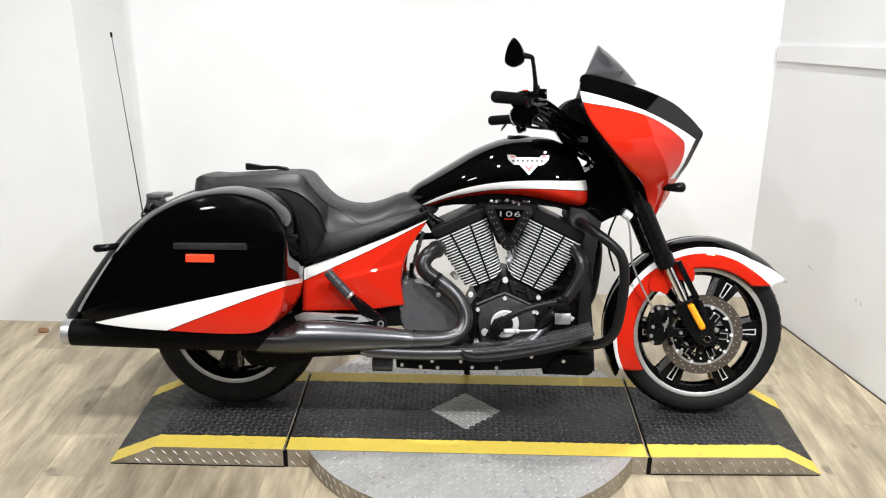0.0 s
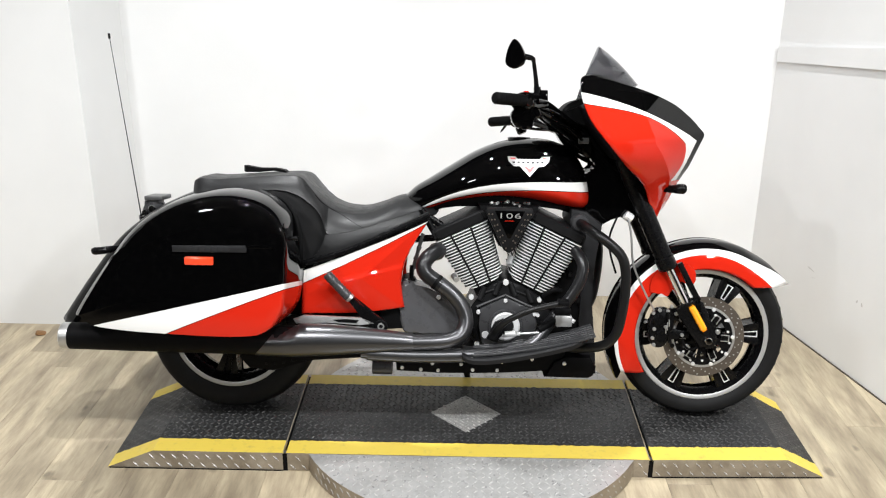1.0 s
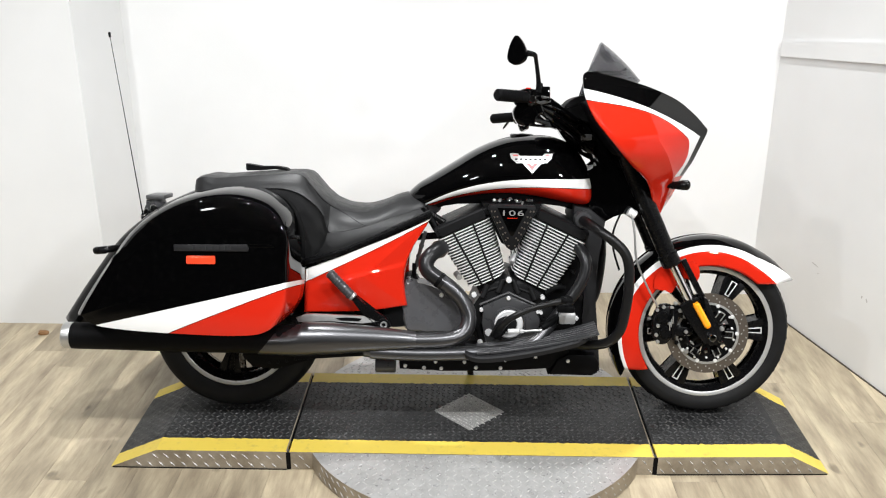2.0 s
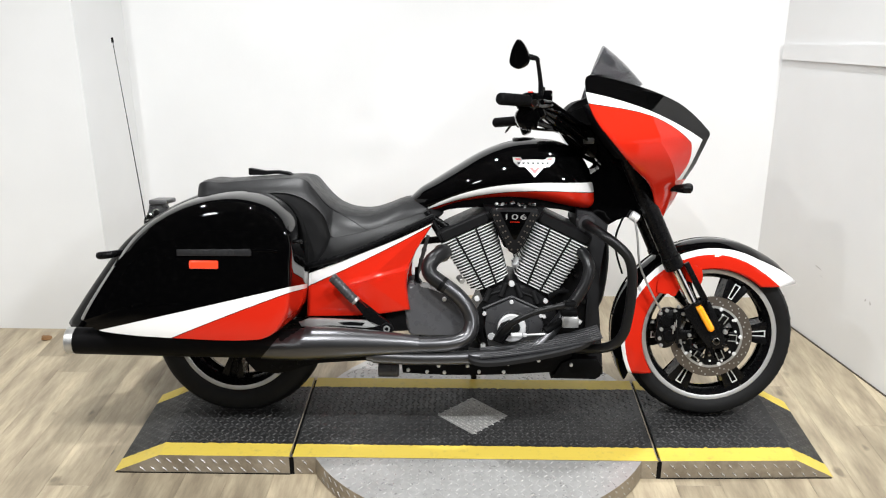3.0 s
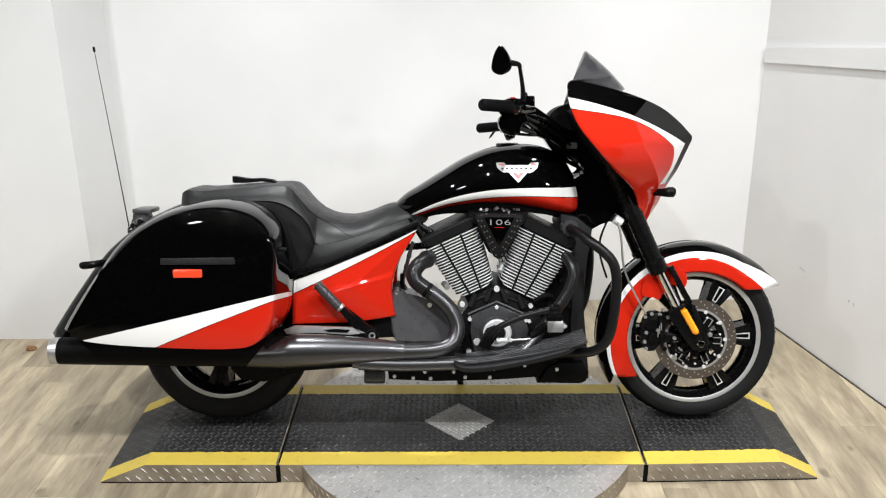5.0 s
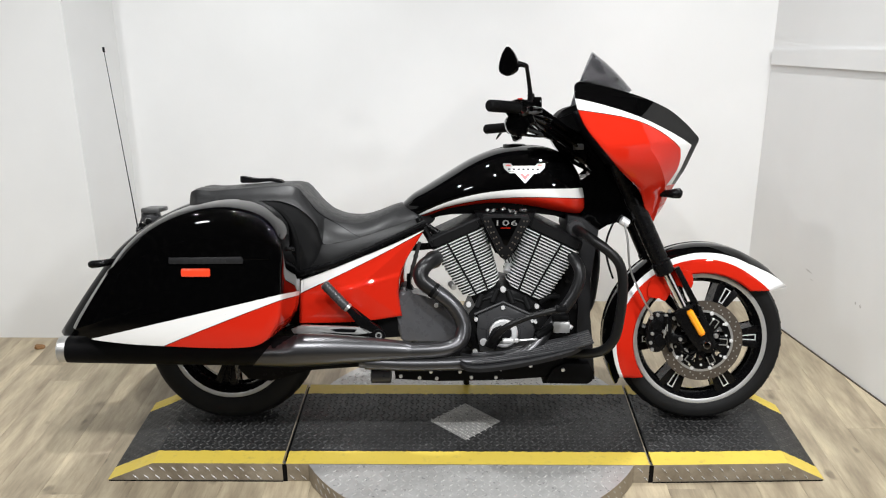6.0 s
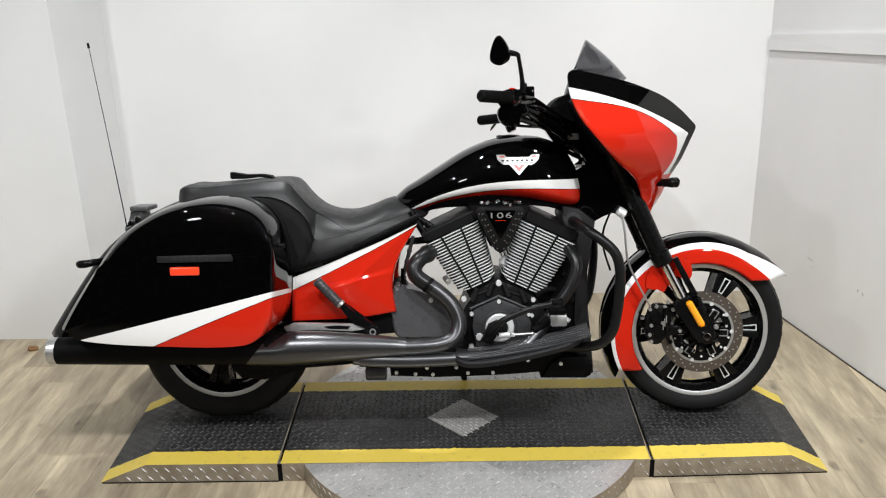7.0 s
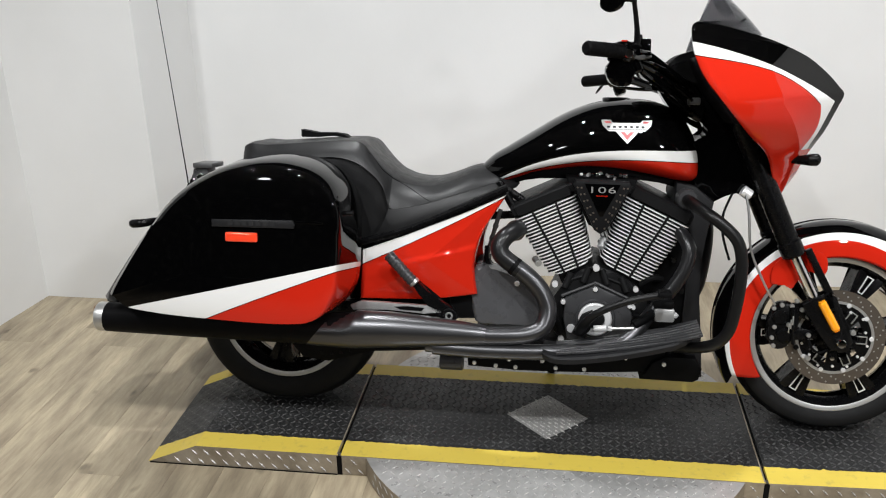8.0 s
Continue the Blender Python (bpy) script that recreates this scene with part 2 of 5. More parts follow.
def tube(points, radius, seg=12, n=6, bm=None, smooth=True):
    pts = spline(points, n) if smooth and len(points) > 2 else [Vector(p) for p in points]
    count = len(pts)
    rad = [radius] * count if isinstance(radius, (int, float)) else [
        radius[min(int(i / (count - 1) * (len(radius) - 1)), len(radius) - 2)] * (1 - (i / (count - 1) * (len(radius) - 1)) % 1 if i < count - 1 else 0)
        + radius[min(int(i / (count - 1) * (len(radius) - 1)) + 1, len(radius) - 1)] * ((i / (count - 1) * (len(radius) - 1)) % 1 if i < count - 1 else 1)
        for i in range(count)]
    rings, up = [], Vector((0.12, 1, 0.07)).normalized()
    for i, p in enumerate(pts):
        d = (pts[min(i + 1, count - 1)] - pts[max(i - 1, 0)]).normalized()
        a = d.cross(up).normalized()
        if i:
            a = (a0 - d * a0.dot(d)).normalized()
        a0 = a
        b = d.cross(a)
        rings.append([p + rad[i] * (math.cos(q) * a + math.sin(q) * b) for q in (2 * math.pi * k / seg for k in range(seg))])
    return loft(rings, bm=bm)


def rod(a, b, radius, seg=14, bm=None, bevel=0.15):
    """A straight round bar with softened ends."""
    a, b = Vector(a), Vector(b)
    d = (b - a).normalized()
    e = min(radius * bevel, (b - a).length * 0.2)
    return tube([a, a + d * e * 0.02, a + d * e, b - d * e, b - d * e * 0.02, b], [radius * 0.8, radius * (1 - bevel * 0.8), radius, radius, radius * (1 - bevel * 0.8), radius * 0.8], seg, bm=bm, smooth=False)


def box(x0, x1, y0, y1, z0, z1, bevel=0.0, bm=None, seg=2):
    own = bmesh.new()
    bmesh.ops.create_cube(own, size=1, matrix=Matrix.LocRotScale(((x0 + x1) / 2, (y0 + y1) / 2, (z0 + z1) / 2), None, (x1 - x0, y1 - y0, z1 - z0)))
    if bevel:
        bmesh.ops.bevel(own, geom=own.edges[:], offset=bevel, segments=seg, profile=0.6, affect="EDGES")
    return merge(bm, own)


def merge(bm, own):
    if bm is None:
        return own
    me = bpy.data.meshes.new("joining")
    own.to_mesh(me)
    own.free()
    bm.from_mesh(me)
    bpy.data.meshes.remove(me)
    return bm


def prism(outline, v0, v1, bevel=0.0, bm=None, seg=2):
    """An outline in the side view (u, w), drawn out across from v0 to v1."""
    own = bmesh.new()
    a = [own.verts.new((p[0], v0, p[1])) for p in outline]
    b = [own.verts.new((p[0], v1, p[1])) for p in outline]
    own.faces.new(a)
    own.faces.new(b)
    for i in range(len(a)):
        j = (i + 1) % len(a)
        own.faces.new((a[i], a[j], b[j], b[i]))
    if bevel:
        rim = [e for e in own.edges if abs(e.verts[0].co.y - e.verts[1].co.y) < 1e-6]
        bmesh.ops.bevel(own, geom=rim, offset=bevel, segments=seg, profile=0.6, affect="EDGES")
    return merge(bm, own)


def turned(profile, cu, cw, a0=0.0, a1=360.0, n=64, bm=None, mats=None):
    """A profile of (radius, v) turned about an axle across the bike."""
    full = abs(a1 - a0) >= 360
    steps = n if full else n + 1
    rings = []
    for i in range(steps):
        a = radians(a0 + (a1 - a0) * i / n)
        rings.append([(cu + r * math.cos(a), v, cw + r * math.sin(a)) for r, v in profile])
    if full:
        rings.append(rings[0])
    bm = loft(rings, closed=False, caps=False, bm=bm, mats=mats)
    bmesh.ops.remove_doubles(bm, verts=bm.verts[:], dist=1e-6)
    return bm


def bolt(u, v, w, r=0.008, h=0.008, bm=None):
    return rod((u, v, w), (u, v - h, w), r, 8, bm=bm)


def empty(name, m=None):
    ob = new(name)
    ob.empty_display_size = 0.2
    if m is not None:
        ob.matrix_world = m
    return ob


def structure(name, bm, material, label):
    return tagged(part(name, bm, material), label, kind="structure")


# ---------------------------------------------------------------- room
def wall_between(name, a, b, top, thick, material, label):
    """An upright wall whose visible face runs from a to b in the plan; its thickness lies to the left of that way."""
    ax, ay, bx, by = *a, *b
    d = Vector((bx - ax, by - ay, 0)).normalized()
    n = Vector((-d.y, d.x, 0)) * thick
    bm = bmesh.new()
    ring = [Vector((ax, ay, 0)), Vector((bx, by, 0)), Vector((bx, by, 0)) + n, Vector((ax, ay, 0)) + n]
    loft([[p + Vector((0, 0, z)) for p in ring] for z in (-0.02, top)], bm=bm)
    return structure(name, bm, material, label)


CEILING, TOP = 3.3, 1.82
wall_between("wall_north", (-1.557, 1.247), (1.373, 1.247), TOP, 0.12, M_WALL, "white painted plain back wall of the display bay")
wall_between("wall_pier", (-1.601, 0.826), (-1.555, 1.262), TOP, 0.10, M_WALL, "white painted return face of the wall step")
wall_between("wall_north_step", (-2.165, 0.829), (-1.601, 0.826), TOP, 0.4, M_WALL, "white painted wall section standing forward")
wall_between("wall_west", (-2.469, -1.177), (-2.165, 0.829), TOP, 0.12, M_WALL, "white painted side wall beside the rear wheel")
wall_east = wall_between("wall_east", (1.373, 1.247), (2.001, -1.272), TOP, 0.12, M_WALL, "white painted slanting side wall with a trim board")
structure("floor", box(-9, 9, -12, 1.6, -0.12, -0.006), M_GAP, "pale brown wood laminate floor laid in long planks")
# ceiling and outer walls are out of view, added to shape the light
structure("ceiling", box(-9, 9, -12, 1.6, CEILING, CEILING + 0.1), M_CEILING, "unseen grey ceiling added for bounced light and reflections")
structure("wall_south", box(-9, 9, -12.1, -12, -0.1, CEILING), M_DARKROOM, "unseen dark far wall added to keep reflections dark")
structure("wall_far_west", box(-9.1, -9, -12, 1.6, -0.1, CEILING), M_DARKROOM, "unseen dark side wall added to keep reflections dark")
structure("wall_far_east", box(9, 9.1, -12, 1.6, -0.1, CEILING), M_DARKROOM, "unseen dark side wall added to keep reflections dark")

d = Vector((1.238, -4.965, 0)).normalized()
n = Vector((d.y, -d.x, 0))
bm = bmesh.new()
ring = [Vector((1.373, 1.232, 0)) + n * 0.0, Vector((1.373, 1.232, 0)) + d * 2.5, Vector((1.373, 1.232, 0)) + d * 2.5 + n * 0.009, Vector((1.373, 1.232, 0)) + n * 0.009]
loft([[p + Vector((0, 0, z + k * (1.247 - p.y))) for p in ring] for z, k in ((1.152, 0.108), (1.215, 0.132))], bm=bm)
structure("trim", bm, M_WALL, "white flat trim board along the side wall")

# dark strip in place of the shaded gap below the side wall
bm = bmesh.new()
ring = [Vector((1.373, 1.232, 0)) + d * e + n * k for e, k in ((0.0, 0.0), (2.5, 0.0), (2.5, 0.006), (0.0, 0.006))]
loft([[p + Vector((0, 0, z)) for p in ring] for z in (0.0, 0.004)], bm=bm)
structure("baseboard", bm, M_GAP, "thin dark strip standing in for the shaded gap at the wall's foot")

# shallow scuffs in the paint of the side wall: way along it, height, length, width, slope
d = Vector((0.628, -2.519, 0)).normalized()
n = Vector((d.y, -d.x, 0))
rng_scuff = random.Random(5)
for e, z, length, width, slope in ((0.462, 0.335, 0.046, 0.0045, -0.16), (0.488, 0.305, 0.022, 0.002, 0.0), (0.776, 0.318, 0.008, 0.011, 0.3), (0.806, 0.316, 0.010, 0.016, -0.6)):
    at = Vector((1.373, 1.247, z)) + d * e
    ring = []
    for k in range(14):
        a = k * math.tau / 14
        p, q = math.cos(a) * length / 2, math.sin(a) * width / 2 * rng_scuff.uniform(0.5, 1.3)
        ring.append(at + d * p + Vector((0, 0, q + slope * p)))
    part("scuff_mark", loft([[p - n * 0.001 for p in ring], [p + n * 0.0005 for p in ring]]), M_SCUFF, wall_east, "grey scuff in the white paint")

# ---------------------------------------------------------------- display platform
FRONT, BACK, H = -0.275, 0.268, 0.069
platform = tagged(empty("display_platform", pose(0, 0, 0)), "black tread-plate display turntable platform with yellow edges", "platform")


def lugs(points, normal, material, parent, length=0.021, width=0.0068, height=0.0021):
    """Raised tread bars, turned this way and that in turn, as one mesh."""
    verts, faces = [], []
    nrm = Vector(normal).normalized()
    e1 = Vector((1, 0, 0)) if abs(nrm.z) < 0.5 else (Vector((1, 0, 0)) - nrm * nrm.x).normalized()
    e2 = nrm.cross(e1)
    for p, flip in points:
        a = radians(45 if flip else -45)
        d1 = e1 * math.cos(a) + e2 * math.sin(a)
        d2 = nrm.cross(d1)
        b = len(verts)
        p = Vector(p)
        for s1, s2, up in ((-1, 0, 0), (0, -1, 0), (1, 0, 0), (0, 1, 0), (-0.55, 0, 1), (0.55, 0, 1)):
            verts.append(p + d1 * (s1 * length / 2) + d2 * (s2 * width / 2) + nrm * (height * up))
        faces += [(b, b + 1, b + 4), (b + 1, b + 5, b + 4), (b + 1, b + 2, b + 5), (b + 2, b + 3, b + 5), (b + 3, b + 4, b + 5), (b + 3, b, b + 4)]
    me = bpy.data.meshes.new("tread_lug")
    me.from_pydata([tuple(v) for v in verts], [], faces)
    me.materials.append(material)
    ob = new("tread_lug", me)
    ob.parent = parent
    ob["kind"] = "stuff"
    return ob


PITCH = 0.0205


def tapered(x, y):
    """The end ramps narrow towards their tips."""
    if x > 0.62:
        return y * (1 - (0.20 if y > 0 else 0.107) * (x - 0.62))
    return y * (1 - 0.17 * (-0.61 - x)) if x < -0.61 and y > 0 else y


def deck(name, x0, x1, tip_l, tip_r, label):
    """A deck section between x0 and x1, with a slope down to a tip at either side (None: an upright end)."""
    outline = [(x0, H), (x1, H)]
    outline += [(tip_r, 0.002), (tip_l if tip_l is not None else x0, 0.002)] if tip_r is not None else [(x1, 0.0), (tip_l if tip_l is not None else x0, 0.002)]
    bm = bmesh.new()
    rings = [[(x, y, z) for x, z in outline] for y in (FRONT, BACK)]
    loft(rings, bm=bm)
    for v in bm.verts:
        v.co.y = tapered(v.co.x, v.co.y)
    bmesh.ops.recalc_face_normals(bm, faces=bm.faces)
    for f in bm.faces:
        f.material_index = 1 if abs(f.normal.y) > 0.9 else 0
    ob = part(name, bm, (M_COATED, M_EDGE), platform, label, 20)
    top = []
    for i in range(int((x1 - x0) / PITCH) + 1):
        for j in range(int((BACK - FRONT) / PITCH)):
            x, y = x0 + 0.012 + i * PITCH, FRONT + 0.014 + j * PITCH
            if x < x1 - 0.012 and abs(y) < 0.196:
                top.append(((x, y, H), (i + j) % 2))
    bare = [p for p in top if abs(p[0][0]) + abs(p[0][1]) < 0.128]
    lugs([p for p in top if p not in bare], (0, 0, 1), M_RUBBED, ob)
    if bare:
        lugs([(p, 0) for p, flip in bare], (0, 0, 1), M_LUG, ob, 0.024, 0.0075, 0.0022)
    for tip, edge in ((tip_l, x0), (tip_r, x1)):
        if tip is None:
            continue
        run = tip - edge
        nrm = Vector((H * (1 if run > 0 else -1), 0, abs(run)))
        pts = []
        for i in range(int(math.hypot(run, H) / PITCH)):
            for j in range(int((BACK - FRONT) / PITCH)):
                t = (i + 0.5) * PITCH / math.hypot(run, H)
                if t < 0.95 and abs(FRONT + 0.014 + j * PITCH) < 0.196:
                    pts.append(((edge + run * t, FRONT + 0.014 + j * PITCH, H * (1 - t)), (i + j) % 2))
        lugs(pts, nrm, M_RUBBED, ob)
    lo, hi = (tip_l if tip_l is not None else x0), (tip_r if tip_r is not None else x1)
    pts = []
    for i in range(int((hi - lo) / 0.038) + 1):
        for row, z in enumerate((0.016, 0.048)):
            x = lo + 0.02 + i * 0.038 + row * 0.019
            room = H if x0 <= x <= x1 else H * (1 - (x0 - x) / (x0 - lo)) if x < x0 else H * (1 - (x - x1) / max(hi - x1, 0.01))
            if z + 0.01 < room and x < hi - 0.01 and (name != "deck_section" or x < -0.53 or x > 0.56):
                pts.append(((x, tapered(x, FRONT), z), 0))
    lugs(pts, (0, -1, 0), M_LUG, ob, 0.027, 0.0055, 0.003)
    return ob


deck("deck_section", -0.600, 0.610, None, None, "black coated centre deck with a bare square")
deck("end_ramp", -1.047, -0.609, -1.206, None, "black coated end ramp with yellow edges")
deck("end_ramp", 0.619, 1.068, None, 1.197, "black coated end ramp with yellow edges")

# black blocks fill the seams and stand in for the shade inside them
for x0, x1 in ((-0.609, -0.600), (0.610, 0.619)):
    part("seam_gap", box(x0 - 0.001, x1 + 0.001, FRONT + 0.001, BACK - 0.002, 0.001, H - 0.009), M_MATTE, platform, "black filler in place of the shaded gap between the deck sections")
    part("seam_notch", box(x0 - 0.003, x1 + 0.003, FRONT - 0.0008, FRONT + 0.004, 0.001, H - 0.003), M_MATTE, platform, "black filler for the shade at the open end of the seam")
    part("seam_lip", box(x0 - 0.0032, x0 + 0.0004, FRONT + 0.004, BACK - 0.004, H - 0.003, H + 0.0016, 0.0006, seg=1), M_EDGE, platform, "worn bare lip along the seam")
    part("hinge_pin", rod(((x0 + x1) / 2, FRONT + 0.002, H - 0.001), ((x0 + x1) / 2, FRONT + 0.014, H - 0.001), 0.0040, 10), M_DULL, platform, "small steel pin at the end of the seam")
for x0, x1 in ((-1.200, -0.612), (0.622, 1.190)):
    bm = box(x0, x1, FRONT - 0.003, FRONT - 0.0005, 0.0, 0.0035, 0.0008)
    for v in bm.verts:
        v.co.y = tapered(v.co.x, v.co.y)
    part("base_strip", bm, M_MATTE, platform, "thin black strip along the foot of the ramp")

CX, RAD = 0.016, 0.605
for name, edge, side in (("turntable_lobe", FRONT, -1), ("turntable_lobe", BACK, 1)):
    half = math.acos(abs(edge) / RAD)
    arc = [(CX + RAD * math.sin(a), side * RAD * math.cos(a)) for a in (-half + 2 * half * i / 48 for i in range(49))]
    arc[0], arc[-1] = (arc[0][0], edge), (arc[-1][0], edge)
    bm = bmesh.new()
    loft([[(x, y + side * 0.0015, z) for x, y in arc] for z in (0.0, H - 0.001)], bm=bm)
    for f in bm.faces:
        f.material_index = 0 if len(f.verts) > 4 else 1
    lobe = part(name, bm, (M_PLATE, M_EDGE), platform, "bare aluminium tread-plate half-moon of the turntable", 25)
    pts = []
    for i in range(60):
        for j in range(16):
            x, y = CX - 0.6 + i * 0.0255, edge + side * (0.015 + j * 0.0255)
            if math.hypot(x - CX, y) < RAD - 0.016:
                pts.append(((x, y, H - 0.001), (i + j) % 2))
    lugs(pts, (0, 0, 1), M_LUG, lobe, 0.021, 0.0045, 0.0016)
    pts = []
    for i in range(2, int(2 * half / 0.055) - 1):
        for row, z in enumerate((0.018, 0.050)):
            a = -half + (i + row * 0.5) * 0.055
            pts.append(((CX + (RAD + 0.001) * math.sin(a), side * (RAD + 0.001) * math.cos(a), z), a))
    verts, faces = [], []
    for p, a in pts:
        t1 = Vector((math.cos(a), -side * math.sin(a), 0))
        nrm = Vector((math.sin(a), side * math.cos(a), 0))
        d1 = (t1 + Vector((0, 0, -1))).normalized()
        d2 = nrm.cross(d1)
        b, p = len(verts), Vector(p)
        for s1, s2, up in ((-1, 0, 0), (0, -1, 0), (1, 0, 0), (0, 1, 0), (-0.55, 0, 1), (0.55, 0, 1)):
            verts.append(tuple(p + d1 * (s1 * 0.012) + d2 * (s2 * 0.0033) + nrm * (0.0018 * up)))
        faces += [(b, b + 1, b + 4), (b + 1, b + 5, b + 4), (b + 1, b + 2, b + 5), (b + 2, b + 3, b + 5), (b + 3, b + 4, b + 5), (b + 3, b, b + 4)]
    me = bpy.data.meshes.new("tread_lug")
    me.from_pydata(verts, [], faces)
    me.materials.append(M_PLATE)
    ob = new("tread_lug", me)
    ob.parent, ob["kind"] = lobe, "stuff"

# ---------------------------------------------------------------- motorcycle
# its own axes: u ahead, v to its left, w up; it leans on its side stand
bike = tagged(empty("motorcycle", pose(0, 0.045, H, -12)), "black, red and white touring motorcycle leaning on its side stand", "motorcycle")

# wheels
FU, FW, RU, RW = 0.826, 0.298, -0.832, 0.302


def wheel(name, cu, cw, rt, half, rr, spokes, turn, label, edged=True):
    tyre_profile = [(rr - 0.012, -half * 0.72), (rr + 0.012, -half * 0.93), (rr + (rt - rr) * 0.45, -half), (rr + (rt - rr) * 0.72, -half * 0.93),
                    (rt - 0.012, -half * 0.70), (rt - 0.003, -half * 0.36), (rt, 0)]
    prof = spline([(r, v, 0) for r, v in tyre_profile], 4)
    prof = [(p.x, p.y) for p in prof] + [(p.x, -p.y) for p in reversed(prof[:-1])]
    hub = part(name, turned([(0.012, -0.075), (0.045, -0.075), (0.052, -0.068), (0.055, -0.03), (0.055, 0.03), (0.052, 0.068), (0.045, 0.075), (0.012, 0.075)], cu, cw, n=32), M_SATIN, bike, label)
    part("tyre", turned(prof, cu, cw, n=96), M_RUBBER, hub, "black rubber tyre", 50)
    # grooves of the tread as fine dark sipes
    bm = bmesh.new()
    for i in range(44):
        a = 2 * math.pi * i / 44
        for side in (-1, 1):
            pts = []
            for k in range(4):
                q, r = a + side * 0.0 + k * 0.035, (rt - 0.0008, rt - 0.0022, rt - 0.0075, rt - 0.0150)[k]
                pts.append((cu + r * math.cos(q), side * half * (0.12, 0.36, 0.56, 0.70)[k], cw + r * math.sin(q)))
            tube(pts, [0.0008, 0.0011, 0.0011, 0.0006], 5, 2, bm=bm)
    part("tread_groove", bm, M_MATTE, hub)["kind"] = "stuff"
    lip = half * 0.84
    rim = [(rr - 0.032, -lip * 0.35), (rr - 0.027, -lip * 0.75), (rr - 0.018, -lip * 0.93), (rr - 0.016, -lip), (rr + 0.002, -lip), (rr + 0.004, -lip * 0.8), (rr - 0.022, 0)]
    part("rim", turned(rim + [(r, -v) for r, v in reversed(rim[:-1])], cu, cw, n=80), M_SATIN, hub, "gloss black cast rim")
    part("rim_stripe", turned([(rr - 0.0135, -lip - 0.0015), (rr - 0.0105, -lip - 0.003), (rr + 0.0005, -lip - 0.003), (rr + 0.003, -lip - 0.001)], cu, cw, n=80), M_STRIPE, hub, "bright silver rim edge stripe")
    for i in range(spokes):
        a = radians(turn + 360 * i / spokes)
        m = Matrix.Translation((cu, 0, cw)) @ Matrix.Rotation(-a, 4, "Y")
        bm = bmesh.new()
        r0, r1 = 0.045, rr - 0.030
        for side in (-1, 1):
            prism([(r0, side * 0.006), (r0, side * 0.021), (r0 + 0.5 * (r1 - r0), side * 0.024), (r1 - 0.01, side * 0.036), (r1 + 0.008, side * 0.046), (r1 + 0.008, side * 0.018), (r1 - 0.012, side * 0.012)], -0.042, 0.042, 0.004, bm=bm)
        prism([(r0, -0.01), (r0, 0.01), (r1, 0.016), (r1, -0.016)], -0.026, 0.026, bm=bm)
        bm.transform(m)
        spoke = part("spoke", bm, M_SATIN, hub)
        if not edged:
            continue
        bm = bmesh.new()
        for k in (-1, 1):
            prism([(r1 - 0.056, k * 0.0050), (r1 - 0.056, k * 0.0078), (r1 - 0.004, k * 0.0112), (r1 - 0.004, k * 0.0080)], -0.0455, -0.040, 0.0007, bm=bm)
        prism([(r1 - 0.0585, -0.0078), (r1 - 0.0585, 0.0078), (r1 - 0.0555, 0.0078), (r1 - 0.0555, -0.0078)], -0.0455, -0.040, 0.0007, bm=bm)
        prism([(r1 - 0.006, -0.0112), (r1 - 0.006, 0.0112), (r1 - 0.0028, 0.0112), (r1 - 0.0028, -0.0112)], -0.0455, -0.040, 0.0007, bm=bm)
        bm.transform(m)
        part("spoke_edging", bm, M_ALU, hub, "machined bright outline on the spoke")
    return hub


front = wheel("front_wheel", FU, FW, 0.300, 0.063, 0.2330, 6, 1, "black six-spoke cast front wheel with machined spoke outlines")
rear = wheel("rear_wheel", RU, RW, 0.304, 0.088, 0.213, 6, 20, "black cast rear wheel half hidden by the exhaust", False)


def brake_disc(cu, cw, v, r0, r1, parent):
    disc = part("brake_disc", turned([(r0, v), (r1 - 0.001, v), (r1, v - 0.0025), (r1 - 0.001, v - 0.005), (r0, v - 0.005), (r0, v)], cu, cw, n=72), M_DISC, parent, "drilled steel brake disc")
    # holes drawn as bright dots, coloured for the pale floor seen through them
    bm = bmesh.new()
    for i in range(60):
        a = 2 * math.pi * i / 60
        r = r0 + (r1 - r0) * (0.28, 0.52, 0.78)[i % 3]
        rod((cu + r * math.cos(a), v - 0.0042, cw + r * math.sin(a)), (cu + r * math.cos(a), v - 0.0056, cw + r * math.sin(a)), 0.0026, 7, bm=bm)
    part("disc_hole", bm, M_RING, parent)["kind"] = "stuff"
    for i in range(10):
        a = 2 * math.pi * i / 10
        part("disc_bobbin", rod((cu + (r0 - 0.006) * math.cos(a), v + 0.004, cw + (r0 - 0.006) * math.sin(a)), (cu + (r0 - 0.006) * math.cos(a), v - 0.008, cw + (r0 - 0.006) * math.sin(a)), 0.0068, 10), M_ALU, parent)
    part("disc_ring", turned([(r0 - 0.006, v - 0.001), (r0 - 0.006, v - 0.0056), (r0 + 0.002, v - 0.0056), (r0 + 0.002, v - 0.001)], cu, cw, n=64), M_RING, parent, "bright inner ring of the disc")
    part("disc_carrier", turned([(r0 - 0.028, v + 0.004), (r0 - 0.004, v + 0.004), (r0 - 0.004, v - 0.004), (r0 - 0.028, v - 0.004), (r0 - 0.028, v + 0.004)], cu, cw, n=48), M_SATIN, parent)
    for i in range(14):
        a, r = 2 * math.pi * (i + 0.5) / 14, r0 - (0.014 if i % 2 else 0.022)
        part("carrier_bolt", rod((cu + r * math.cos(a), v, cw + r * math.sin(a)), (cu + r * math.cos(a), v - 0.009, cw + r * math.sin(a)), 0.0042, 8), M_ALU, parent)
    for i in range(5):
        m = Matrix.Translation((cu, 0, cw)) @ Matrix.Rotation(radians(72 * i + 20), 4, "Y")
